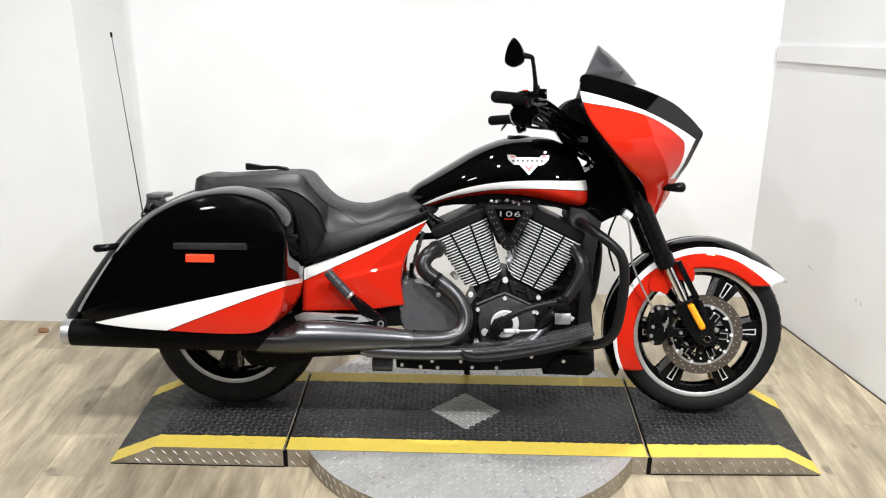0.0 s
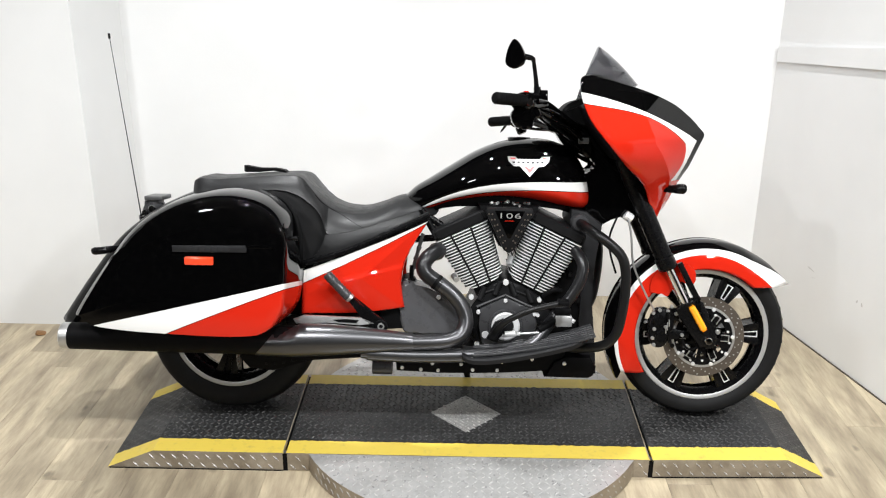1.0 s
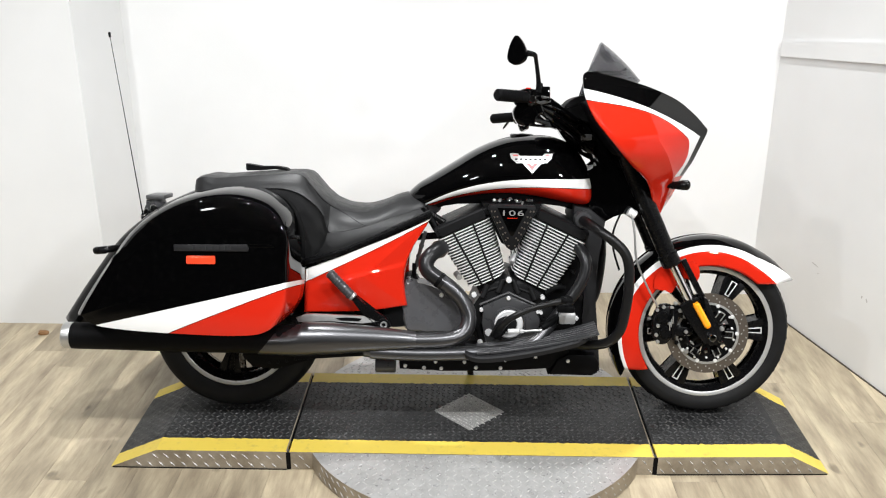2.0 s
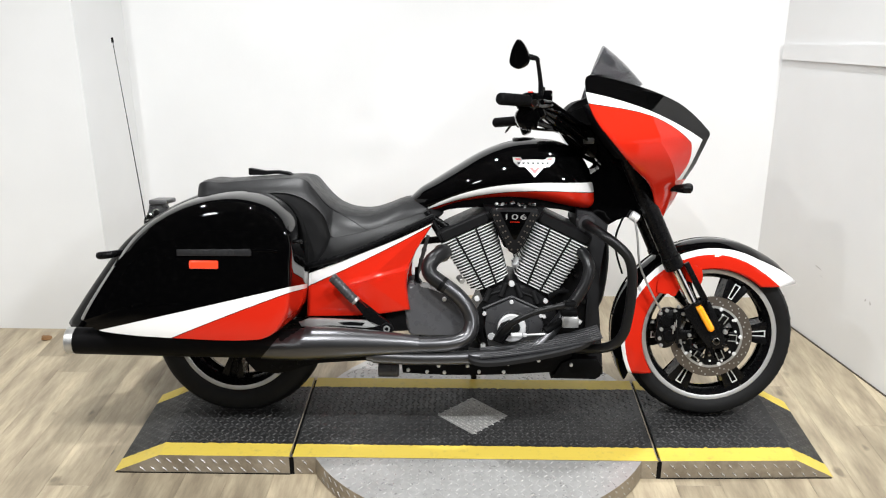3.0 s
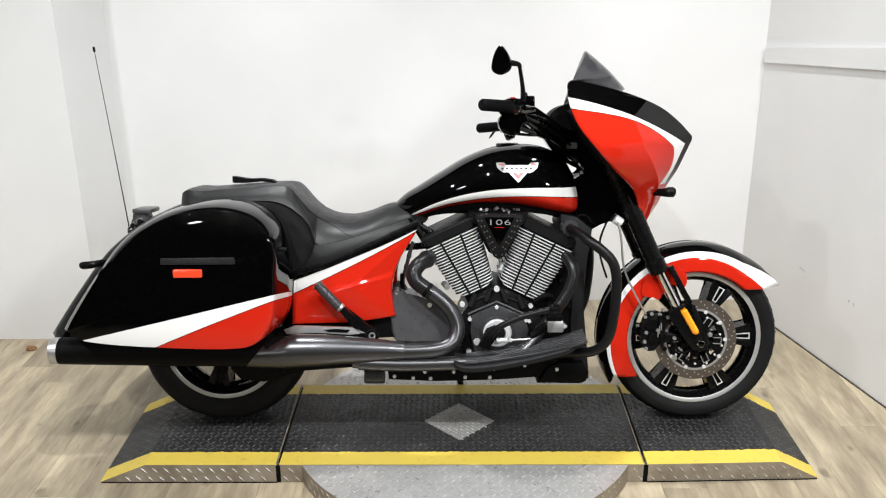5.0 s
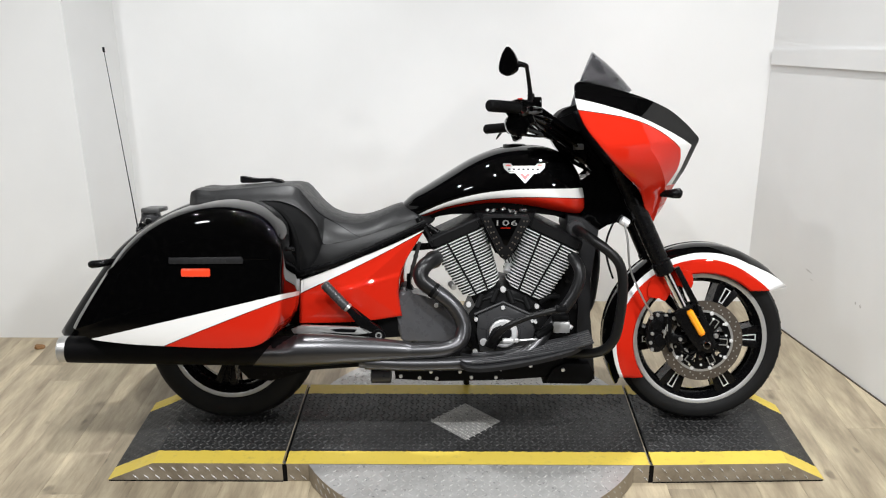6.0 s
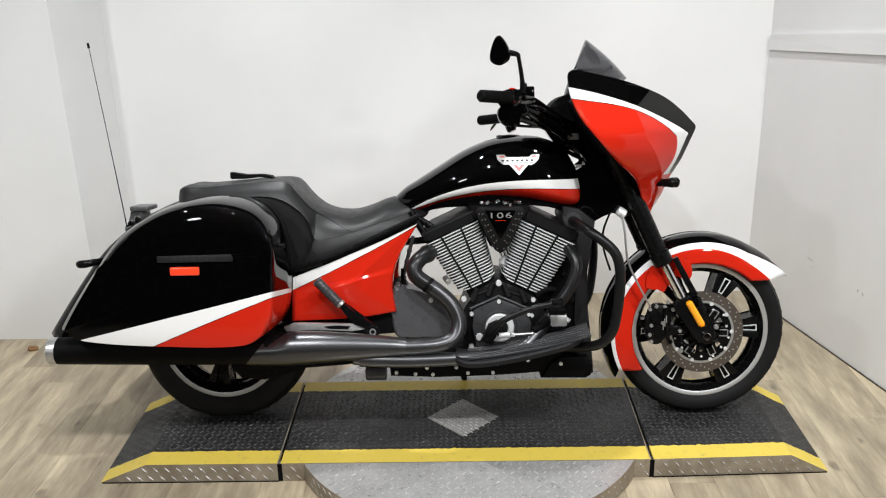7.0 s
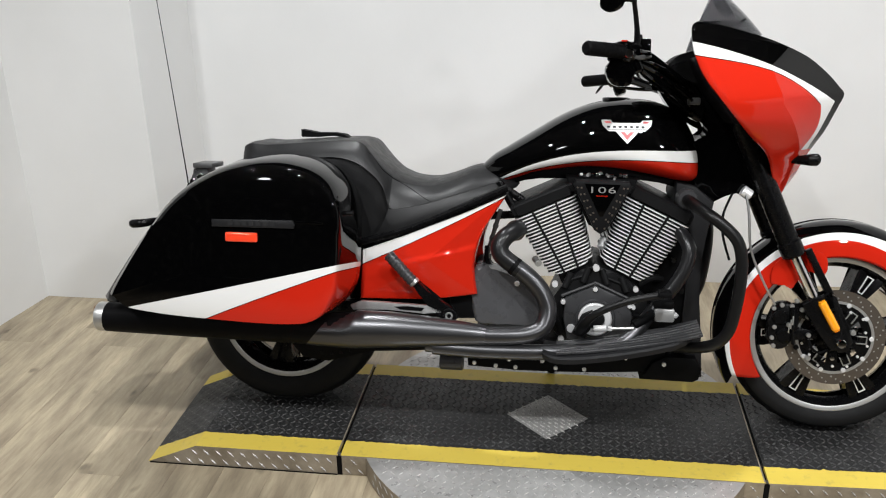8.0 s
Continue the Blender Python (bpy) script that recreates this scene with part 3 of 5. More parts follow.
        own = prism([(0.03, -0.012), (0.03, 0.012), (r0 - 0.02, 0.018), (r0 - 0.02, -0.018)], v - 0.003, v + 0.003, 0.001)
        own.transform(m)
        part("carrier_arm", own, M_SATIN, parent)
    return disc


brake_disc(FU, FW, -0.078, 0.108, 0.1425, front)
for i in range(6):
    bm = bmesh.new()
    for a, b, c, d in ((0.060, 0.090, 0.009, 0.012), (0.060, 0.090, -0.012, -0.009), (0.087, 0.090, -0.012, 0.012)):
        prism([(a, c), (a, d), (b, d), (b, c)], -0.0865, -0.082, 0.0006, bm=bm)
    bm.transform(Matrix.Translation((FU, 0, FW)) @ Matrix.Rotation(-radians(-3 + 60 * i), 4, "Y"))
    part("hub_edging", bm, M_RING, front, "machined bright outline near the hub")
for i in range(6):
    a = radians(27 + 60 * i)
    part("hub_bolt", bolt(FU + 0.062 * math.cos(a), -0.078, FW + 0.062 * math.sin(a), 0.0075, 0.010), M_CHROME, front)
    part("hub_pad", box(-0.012, 0.012, -0.083, -0.070, 0.066, 0.086, 0.002), M_SATIN, front).matrix_local = Matrix.Translation((FU, 0, FW)) @ Matrix.Rotation(a, 4, "Y")

# front fender: black crown, white line, red skirt
rows = [(0.336, 0.0), (0.3355, -0.02), (0.332, -0.042), (0.325, -0.06), (0.317, -0.072), (0.310, -0.079), (0.290, -0.0855), (0.268, -0.088), (0.245, -0.089), (0.241, -0.085)]
N = 72
rings = []
for i in range(N + 1):
    t = i / N
    ring = []
    for k, (r, v) in enumerate(rows):
        if k == 6:
            r += 0.010 * max(0.0, (t - 0.45) / 0.55) - 0.012 * max(0.0, (0.3 - t) / 0.3)
        if 0 < k < 6:  # the white runs up over the crown towards the tip
            over = 0.92 * min(1.0, max(0.0, (0.15 - t) / 0.13))
            r, v = r + (0.336 - r) * over, v * (1 - over)
        flare = max(0.0, (0.10 - t) / 0.10) ** 1.3
        r += flare * (0.008, 0.008, 0.010, 0.014, 0.019, 0.024, 0.010, 0, 0, 0)[k]
        lo = math.degrees(math.asin(min(0.999, 0.178 / r))) + 2.6 * max(0, 5 - k)
        hi = 205 + (0.31 - r) * 110 if r < 0.312 else 205 + (r - 0.312) * 260
        a = radians(lo + (hi - lo) * t)
        ring.append((FU + r * math.cos(a), v, FW + r * math.sin(a)))
    rings.append(ring + [(x, -v, z) for x, v, z in reversed(ring[1:])])


def fender_slot(i, j):
    j = min(j, 2 * len(rows) - 3 - j)
    return 1 if j == 5 else 2 if j > 5 else 0


fender = part("front_fender", loft(rings, closed=False, caps=False, mats=fender_slot), (M_BLACK, M_WHITE, M_RED), bike, "black front fender with white line and red skirt")
mod = fender.modifiers.new("thickness", "SOLIDIFY")
mod.thickness, mod.offset = 0.004, 0
# red bracket of the fender round the fork foot
bm = prism([(p.x, p.y) for p in spline([(0.640, 0.515), (0.678, 0.540), (0.722, 0.562), (0.778, 0.542), (0.784, 0.495), (0.762, 0.480), (0.738, 0.500), (0.708, 0.478), (0.692, 0.442), (0.662, 0.456), (0.630, 0.458)], 4, True)], -0.098, -0.086, 0.004)
part("fender_bracket", bm, M_RED, bike, "red painted fender bracket")

# fork
for side in (-1, 1):
    v = side * 0.118
    leg = part("fork_leg", rod((0.460, v, 1.035), (0.676, v, 0.560), 0.030, 20), M_SATIN, bike, "black fork leg with a bright slider")
    part("fork_collar", rod((0.664, v, 0.587), (0.685, v, 0.543), 0.0335, 20), M_SATIN, leg)
    part("slider", rod((0.676, v, 0.562), (0.768, v, 0.385), 0.0165, 18), M_CHROME, leg, "polished fork slider tube")
    bm = prism([(0.738, 0.420), (0.745, 0.425), (0.762, 0.405), (0.783, 0.440), (0.806, 0.430), (0.845, 0.345), (0.862, 0.30), (0.850, 0.272), (0.826, 0.266), (0.803, 0.285), (0.790, 0.335), (0.752, 0.425)], v - side * 0.024, v + side * 0.022, 0.008)
    part("fork_foot", bm, M_SATIN, leg)
    part("fender_stay", prism([(0.712, 0.560), (0.729, 0.568), (0.776, 0.480), (0.800, 0.440), (0.784, 0.428), (0.760, 0.470)], v - side * 0.010, v + side * 0.012, 0.004), M_SATIN, leg)
    part("axle_nut", rod((FU, v, FW), (FU, v + side * 0.036, FW), 0.013, 12), M_CHROME, leg, "bright axle nut")
bm = prism([(0.712, 0.408), (0.742, 0.424), (0.772, 0.436), (0.815, 0.359), (0.838, 0.304), (0.823, 0.276), (0.797, 0.272), (0.768, 0.326), (0.728, 0.372)], -0.1405, -0.122, 0.005)
part("fork_plate", bm, M_SATIN, bike, "black cast plate at the foot of the fork")
bm = rod((0.762, -0.146, 0.419), (0.811, -0.146, 0.335), 0.0120, 16, bevel=0.5)
part("reflector", bm, M_AMBER, bike, "amber side reflector on the fork")
# brake caliper: two halves, pistons, bridge pins and mounting ears
bm = prism([(p.x, p.y) for p in spline([(0.648, 0.392), (0.684, 0.402), (0.708, 0.385), (0.712, 0.350), (0.700, 0.305), (0.684, 0.272), (0.655, 0.264), (0.634, 0.286), (0.630, 0.335)], 3, True)], -0.118, -0.068, 0.008)
caliper = part("brake_caliper", bm, M_SATIN, bike, "black four-piston front brake caliper")
for u, w, r in ((0.660, 0.362, 0.021), (0.672, 0.308, 0.021)):
    part("piston_cap", turned([(0.0, -0.127), (r - 0.004, -0.127), (r, -0.123), (r, -0.112)], u, w, n=20), M_SATIN, caliper)
for outline in ([(0.694, 0.400), (0.716, 0.404), (0.752, 0.372), (0.748, 0.348), (0.706, 0.366)], [(0.698, 0.322), (0.716, 0.330), (0.768, 0.322), (0.770, 0.300), (0.706, 0.292)]):
    part("caliper_ear", prism(outline, -0.112, -0.088, 0.005), M_SATIN, caliper)
part("bridge_pin", rod((0.690, -0.122, 0.394), (0.700, -0.122, 0.284), 0.0055, 10), M_SATIN, caliper)
for u, w in ((0.640, 0.388), (0.662, 0.398), (0.690, 0.396), (0.702, 0.412), (0.645, 0.332), (0.640, 0.300), (0.646, 0.276), (0.684, 0.340), (0.718, 0.386), (0.736, 0.366), (0.742, 0.312)):
    part("bolt", bolt(u, -0.114, w, 0.0066, 0.011), M_RING, caliper, "bright socket bolt")
for k in range(3):
    part("caliper_lettering", box(0.682 + 0.005 * k, 0.6855 + 0.005 * k, -0.1295, -0.127, 0.318 + 0.012 * k, 0.348 + 0.010 * k, 0.0008), M_RING, caliper)
for k, (u, w) in enumerate(((0.716, 0.268), (0.752, 0.236), (0.792, 0.222), (0.770, 0.262), (0.862, 0.262), (0.872, 0.318))):
    part("hub_fastener", rod((u, -0.086, w), (u, -0.100, w), 0.008, 10), M_RING if k % 2 else M_SATIN, front)
part("sensor_cable", tube([(0.742, -0.125, 0.300), (0.752, -0.128, 0.275), (0.775, -0.125, 0.262), (0.800, -0.125, 0.275)], 0.004, 8), M_MATTE, bike, "black wheel sensor cable")

# fairing: level by level from its lower point to the brow
LEVELS = [  # height, rear edge u, half width there, nose u
    (0.712, 0.632, 0.098, 0.650), (0.742, 0.618, 0.120, 0.668), (0.775, 0.600, 0.148, 0.684), (0.815, 0.580, 0.192, 0.697), (0.850, 0.552, 0.240, 0.711), (0.893, 0.500, 0.295, 0.732),
    (0.930, 0.463, 0.335, 0.749), (0.970, 0.428, 0.355, 0.767), (1.000, 0.404, 0.362, 0.780), (1.020, 0.388, 0.365, 0.764), (1.054, 0.367, 0.367, 0.729),
    (1.097, 0.351, 0.366, 0.670), (1.130, 0.345, 0.363, 0.590), (1.155, 0.344, 0.359, 0.507), (1.170, 0.345, 0.354, 0.450), (1.180, 0.351, 0.346, 0.405), (1.187, 0.364, 0.336, 0.386)]
S = 18


CREASE = 0.46


def side_line(s, crease):
    """1 at the rear edge, 0 at the nose, with a crease on the way."""
    drop = 0.54 * crease
    return 1 - drop * (s / crease) ** 1.15 if s < crease else (1 - drop) * (1 - (s - crease) / (1 - crease))


def plan(u, hw, ur):
    s = min(1.0, max(0.0, (u - ur) / (0.78 - ur)))
    return 0.13 + (hw - 0.13) * side_line(s, CREASE)


def fairing_ring(w, ur, hw, un):
    out = []
    front_half = 0.13 * min(1.0, hw / 0.30)
    crease = CREASE + 0.20 * min(1.0, max(0.0, (0.97 - w) / 0.12))
    middle = ur + crease * (max(un, 0.78 if w > 1.0005 else un) - ur)
    if middle > un - 0.03:
        middle = (ur + un) / 2
    for k in range(S + 1):
        h = S // 2
        u = ur + (middle - ur) * k / h if k <= h else middle + (un - middle) * (k - h) / (S - h)
        if w <= 1.0005:
            half = front_half + (hw - front_half) * side_line((u - ur) / (un - ur), crease)
        else:  # above the beak the sides lean inward
            half = plan(u, hw, ur)
        rise = max(0.0, w - 0.965)
        lean = 0.66 * rise * rise / (rise + 0.07) * min(1.0, half / 0.14)
        out.append((u, -(half - lean), w))
    return out + [(x, -v, z) for x, v, z in reversed(out)]


smooth_levels = [tuple(p) for p in spline([(a, b, c) for a, b, c, d in LEVELS], 3)]
smooth_nose = [p.x for p in spline([(d, 0, 0) for a, b, c, d in LEVELS], 3)]
rings = [fairing_ring(w, ur, hw, un) for (w, ur, hw), un in zip(smooth_levels, smooth_nose)]


def fairing_slot(i, j):
    return 1 if j == S else 0


bm = loft(rings, closed=False, caps=False, mats=fairing_slot)
fairing = part("fairing", bm, (M_FAIRING, M_BLACK), bike, "batwing front fairing, black over white line over red", 15)
mod = fairing.modifiers.new("thickness", "SOLIDIFY")
mod.thickness, mod.offset, mod.material_offset = 0.006, -1, 1
# brow that closes the fairing above
brow = []
for k in range(7):
    q = k / 6
    brow.append([(x + (0.57 - x) * q * 0.85, v * (1 - q), z + 0.012 * math.sin(q * 1.5)) for x, v, z in rings[-1]])
part("brow", loft(brow, closed=False, caps=False), M_BLACK, fairing, "gloss black brow of the fairing")
# inner dash
dash = [[(ur + 0.024, (0.95 * hw - 0.62 * max(0.0, w - 1.0) - 0.004) * (k / 5 - 1), w) for k in range(7)] for w, ur, hw in smooth_levels[18:34]]
ob = part("dash", loft(dash, closed=False, caps=False), M_MATTE, fairing, "matt black instrument dash")
mod = ob.modifiers.new("thickness", "SOLIDIFY")
mod.thickness = 0.02
# windscreen
rings = []
for i in range(9):
    q = i / 8
    ring = []
    for k in range(25):
        s = -1 + k / 12
        ub, wb = 0.575 - 0.235 * abs(s) ** 1.8, 1.165 - 0.058 * s * s
        ut, wt = 0.434 - 0.060 * abs(s) ** 2.5, 1.293 - 0.106 * abs(s) ** 2.8
        ring.append((ub + (ut - ub) * q, 0.208 * s * (1 - 0.06 * q), wb + (wt - wb) * q + 0.01 * math.sin(q * math.pi)))
    rings.append(ring)
screen = part("windscreen", loft(rings, closed=False, caps=False), M_SMOKE, fairing, "short smoked plastic windscreen")
mod = screen.modifiers.new("thickness", "SOLIDIFY")
mod.thickness = 0.004
for s in (-0.35, 0.35):
    bm = rod((0.505, 0.22 * s, 1.196), (0.512, 0.22 * s, 1.204), 0.0036, 8)
    part("screen_bolt", bm, M_SATIN, fairing)
for side in (-1, 1):
    stalk = part("turn_signal", tube([(0.640, side * 0.14, 0.822), (0.668, side * 0.165, 0.820), (0.690, side * 0.185, 0.822), (0.706, side * 0.19, 0.823), (0.712, side * 0.19, 0.823)], [0.012, 0.0125, 0.0165, 0.017, 0.009], 14), M_SATIN, fairing, "small black front turn signal")

for ob in (fairing, *(o for o in fairing.children if not o.name.startswith("dash"))):
    for v in ob.data.vertices:
        v.co.z -= 0.165 * (max(0.0, v.co.y) / 0.36) ** 1.25
        v.co.x += 0.11 * (max(0.0, v.co.y) / 0.36) ** 3
# steering head covers and cables
bm = prism([(0.405, 0.99), (0.43, 1.0), (0.50, 0.90), (0.56, 0.80), (0.60, 0.72), (0.555, 0.70), (0.516, 0.726), (0.456, 0.688), (0.410, 0.712), (0.385, 0.77), (0.386, 0.862), (0.425, 0.872), (0.438, 0.884), (0.415, 0.905), (0.388, 0.945)], -0.10, 0.10, 0.008)
part("steering_head", bm, M_BLACK, bike, "black steering head and headlight shroud")
bm = prism([(p.x, p.y) for p in spline([(0.325, 0.99), (0.375, 1.012), (0.48, 0.94), (0.52, 0.88), (0.485, 0.862), (0.40, 0.932)], 4, True)], 0.18, 0.30, 0.01)
part("inner_fairing", bm, M_BLACK, bike, "black inner lower fairing behind the bars")

bm = prism([(p.x, p.y) for p in spline([(0.222, 1.076), (0.257, 1.090), (0.316, 1.060), (0.376, 1.021), (0.408, 0.958), (0.395, 0.918), (0.337, 0.957), (0.287, 1.012), (0.235, 1.040)], 4, True)], -0.13, 0.06, 0.010)
part("bar_cover", bm, M_BLACK, bike, "gloss black cover over the handlebar clamp")
part("clamp_cap", box(0.360, 0.395, -0.142, -0.128, 0.965, 0.985, 0.004), M_DULL, bike, "small dull metal clamp cap")

bm = prism([(p.x, p.y) for p in spline([(0.302, 1.070), (0.326, 1.098), (0.360, 1.111), (0.400, 1.115), (0.412, 1.060), (0.395, 1.020), (0.345, 1.040)], 4, True)], -0.14, 0.02, 0.014, seg=3)
part("gauge_hood", bm, M_MATTE, bike, "matt black hood over the gauges")
bm = prism([(p.x, p.y) for p in spline([(0.298, 1.010), (0.359, 1.000), (0.458, 0.926), (0.530, 0.855), (0.505, 0.815), (0.447, 0.874), (0.400, 0.899), (0.360, 0.922), (0.335, 0.946), (0.312, 0.976)], 3, True)], 0.02, 0.09, 0.006)
part("inner_blade", bm, M_BLACK, bike, "black blade between the tank and the fairing")
# handlebar and controls
bars = part("handlebar", tube([(0.19, -0.335, 1.100), (0.225, -0.30, 1.095), (0.275, -0.24, 1.068), (0.345, -0.14, 1.030), (0.40, -0.05, 1.012), (0.40, 0.05, 1.012), (0.345, 0.14, 1.030), (0.275, 0.24, 1.068), (0.225, 0.30, 1.095), (0.19, 0.335, 1.100)], 0.0145, 14), M_BLACK, bike, "black wide handlebar")
for side in (-1, 1):
    a, b = Vector((0.195, side * 0.325, 1.10)), Vector((0.066 + (0.016 if side > 0 else 0.0), side * 0.425, 1.107))
    bm = rod(a.lerp(b, 0.25), b, 0.0185, 16, bevel=0.3)
    part("grip", bm, M_MATTE, bars, "black rubber hand grip with ribs")
    for k in range(7):
        p = a.lerp(b, 0.36 + k * 0.085)
        part("grip_rib", rod(p, p + (b - a) * 0.022, 0.0190, 16), M_MATTE, bars)
    way = (b - a).normalized()
    bm = rod(a - way * 0.030, a + way * 0.036, 0.0275, 18, bevel=0.25)
    rod(a - way * 0.004, a + way * 0.004, 0.0292, 18, bm=bm)
    rod(a + way * 0.004 + Vector((0.0, 0, -0.020)), a + way * 0.002 + Vector((0.012, 0, -0.052)), 0.020, 14, bm=bm, bevel=0.35)
    switch = part("switch_box", bm, M_BLACK, bars, "black rounded switch housing")
    for k, dz, tint in ((0.018, 0.026, M_RED if side < 0 else M_MATTE), (0.004, 0.010, M_MATTE), (0.012, -0.012, M_MATTE)):
        p = a + way * k + Vector((-0.014, side * 0.022 if dz < 0.02 else 0.0, dz))
        part("switch_button", box(p.x - 0.008, p.x + 0.008, p.y - 0.006, p.y + 0.006, p.z - 0.005, p.z + 0.005, 0.002), tint, switch)
    part("mirror_boss", rod(a + Vector((0.012, 0, 0.008)), a + Vector((0.006, 0, 0.045)), 0.011, 12), M_SATIN, switch)
    part("perch_clamp", box(a.x + 0.006, a.x + 0.040, a.y - 0.014, a.y + 0.014, a.z - 0.004, a.z + 0.036, 0.006), M_BLACK, switch)
    reach = [(0.215, -0.33, 1.095), (0.226, -0.36, 1.096), (0.222, -0.385, 1.097), (0.208, -0.410, 1.097), (0.196, -0.422, 1.097)] if side < 0 else [(0.215, 0.33, 1.100), (0.214, 0.37, 1.104), (0.198, 0.405, 1.107), (0.170, 0.435, 1.108), (0.152, 0.445, 1.107)]
    bm = tube(reach, [0.008, 0.007, 0.006, 0.006, 0.0085], 10)
    part("lever", bm, M_BLACK, bars, "black hand lever with ball end")
    bm = prism([(0.178, 1.088), (0.180, 1.104), (0.210, 1.107), (0.232, 1.102), (0.236, 1.088), (0.208, 1.080)], -0.022, 0.022, 0.005)
    bm.transform(Matrix.Translation((0, side * 0.335, 0)))
    part("fluid_reservoir", bm, M_DULL if side < 0 else M_SATIN, bars, "grey metal fluid reservoir")
    part("reservoir_screw", bolt(0.178, side * 0.335 - 0.022, 1.096, 0.012, 0.010), M_CHROME, bars)
pod = [(p.x, p.y) for p in spline([(0.128, 1.112), (0.150, 1.128), (0.180, 1.128), (0.194, 1.108), (0.196, 1.060), (0.190, 1.022), (0.168, 1.014), (0.140, 1.020), (0.122, 1.044), (0.122, 1.066), (0.136, 1.084), (0.132, 1.098)], 3, True)]
part("throttle_pod", prism(pod, -0.345, -0.285, 0.010, seg=2), M_BLACK, bars, "gloss black switch and throttle housing")
rings = []
for q, r in ((0.0, 0.003), (0.004, 0.009), (0.014, 0.0135), (0.026, 0.013), (0.036, 0.008), (0.040, 0.003)):
    rings.append([(0.150 - q * 0.55 + r * math.cos(e) * 0.8, 0.445 + r * math.sin(e), 1.107 - q * 0.9 + r * math.cos(e) * 0.5) for e in (2 * math.pi * k / 12 for k in range(12))])
part("lever_end", loft(rings), M_BLACK, bars, "round black end of the clutch lever")
# mirror
stem = part("mirror_stem", tube([(0.200, -1 * 0.335, 1.115), (0.196, -1 * 0.345, 1.16), (0.186, -1 * 0.365, 1.215), (0.180, -1 * 0.375, 1.228), (0.150, -1 * 0.385, 1.233)], [0.0105, 0.0068, 0.006, 0.0075, 0.0105], 12), M_SATIN, bars, "black mirror stem")
pts = spline([(0.000, 0.046), (0.035, 0.028), (0.062, -0.005), (0.055, -0.030), (0.015, -0.042), (-0.02, -0.040), (-0.052, -0.026), (-0.050, 0.0), (-0.03, 0.030)], 4, True)
rings = []
for q, sc in ((0.0, 0.9), (0.004, 1.0), (0.014, 0.97), (0.028, 0.80), (0.038, 0.5), (0.042, 0.2)):
    rings.append([(q, p.x * sc, p.y * sc) for p in pts])
bm = loft(rings)
bm.transform(Matrix.Translation((0.123, -1 * 0.385, 1.239)) @ Matrix.Rotation(radians(-58 * -1), 4, "Z") @ Matrix.Diagonal((0.9, -1 * 0.57, 1.0, 1)))
mirror = part("mirror_shell", bm, M_BLACK, bars, "gloss black mirror housing")
for k, (dv, dw) in enumerate(((-0.02, 0.02), (-0.03, 0.0), (-0.025, -0.022), (0.0, -0.03))):
    bm = tube([(0.20, -0.33 + dv * 0.3, 1.075 + dw * 0.4), (0.26, -0.27 + dv, 1.045 + dw), (0.33, -0.17 + dv, 1.005 + dw * 1.3), (0.40, -0.10, 0.955 + dw), (0.44, -0.08, 0.90)], 0.0055, 8)
    part("control_cable", bm, M_BLACK, bike, "black control cable along the bar")
    if k > 0:
        continue
    bm = tube([(0.18, 0.33 + dv * 0.3, 1.005 + dw * 0.4), (0.26, 0.26 + dv, 0.985 + dw), (0.33, 0.17 + dv, 0.975 + dw * 1.3), (0.40, 0.10, 0.945 + dw)], 0.0055, 8)
    part("control_cable", bm, M_BLACK, bike, "black control cable along the bar")
for ob in (bars, *bars.children_recursive):
    for v in ob.data.vertices:
        v.co.z -= 0.077 * (max(0.0, v.co.y + 0.42) / 0.84) ** 2

# fuel tank
STATIONS = [  # u, top, bottom, half width
    (-0.235, 0.762, 0.735, 0.05), (-0.19, 0.805, 0.725, 0.085), (-0.144, 0.834, 0.728, 0.108), (-0.064, 0.884, 0.756, 0.135), (0.015, 0.931, 0.769, 0.152), (0.094, 0.963, 0.776, 0.164),
    (0.173, 0.977, 0.772, 0.170), (0.252, 0.977, 0.760, 0.171), (0.311, 0.962, 0.748, 0.166), (0.355, 0.935, 0.740, 0.152), (0.385, 0.895, 0.738, 0.132), (0.405, 0.85, 0.745, 0.10), (0.412, 0.82, 0.77, 0.06)]


def body_rings(stations, upper, lower, level, count=40, n=4):
    rings = []
    a = spline([s[:3] for s in stations], n)
    b = spline([(s[3], 0, 0) for s in stations], n)
    for p, q in zip(a, b):
        wc = p.z + (p.y - p.z) * level
        ring = []
        for k in range(count):
            t = 2 * math.pi * k / count
            c, s = math.cos(t), math.sin(t)
            e = upper if s > 0 else lower
            hgt = (p.y - wc) if s > 0 else (wc - p.z)
            ring.append((p.x, q.x * math.copysign(abs(c) ** (2 / e), c), wc + hgt * math.copysign(abs(s) ** (2 / e), s)))
        rings.append(ring)
    return rings


tank = part("fuel_tank", loft(body_rings(STATIONS, 2.3, 2.6, 0.34)), M_TANK, bike, "teardrop black fuel tank with white and red stripes", 50)
bm = rod((0.17, 0.0, 0.965), (0.17, 0.0, 0.982), 0.04, 24)
part("filler_cap", bm, M_BLACK, tank, "black flush filler cap")

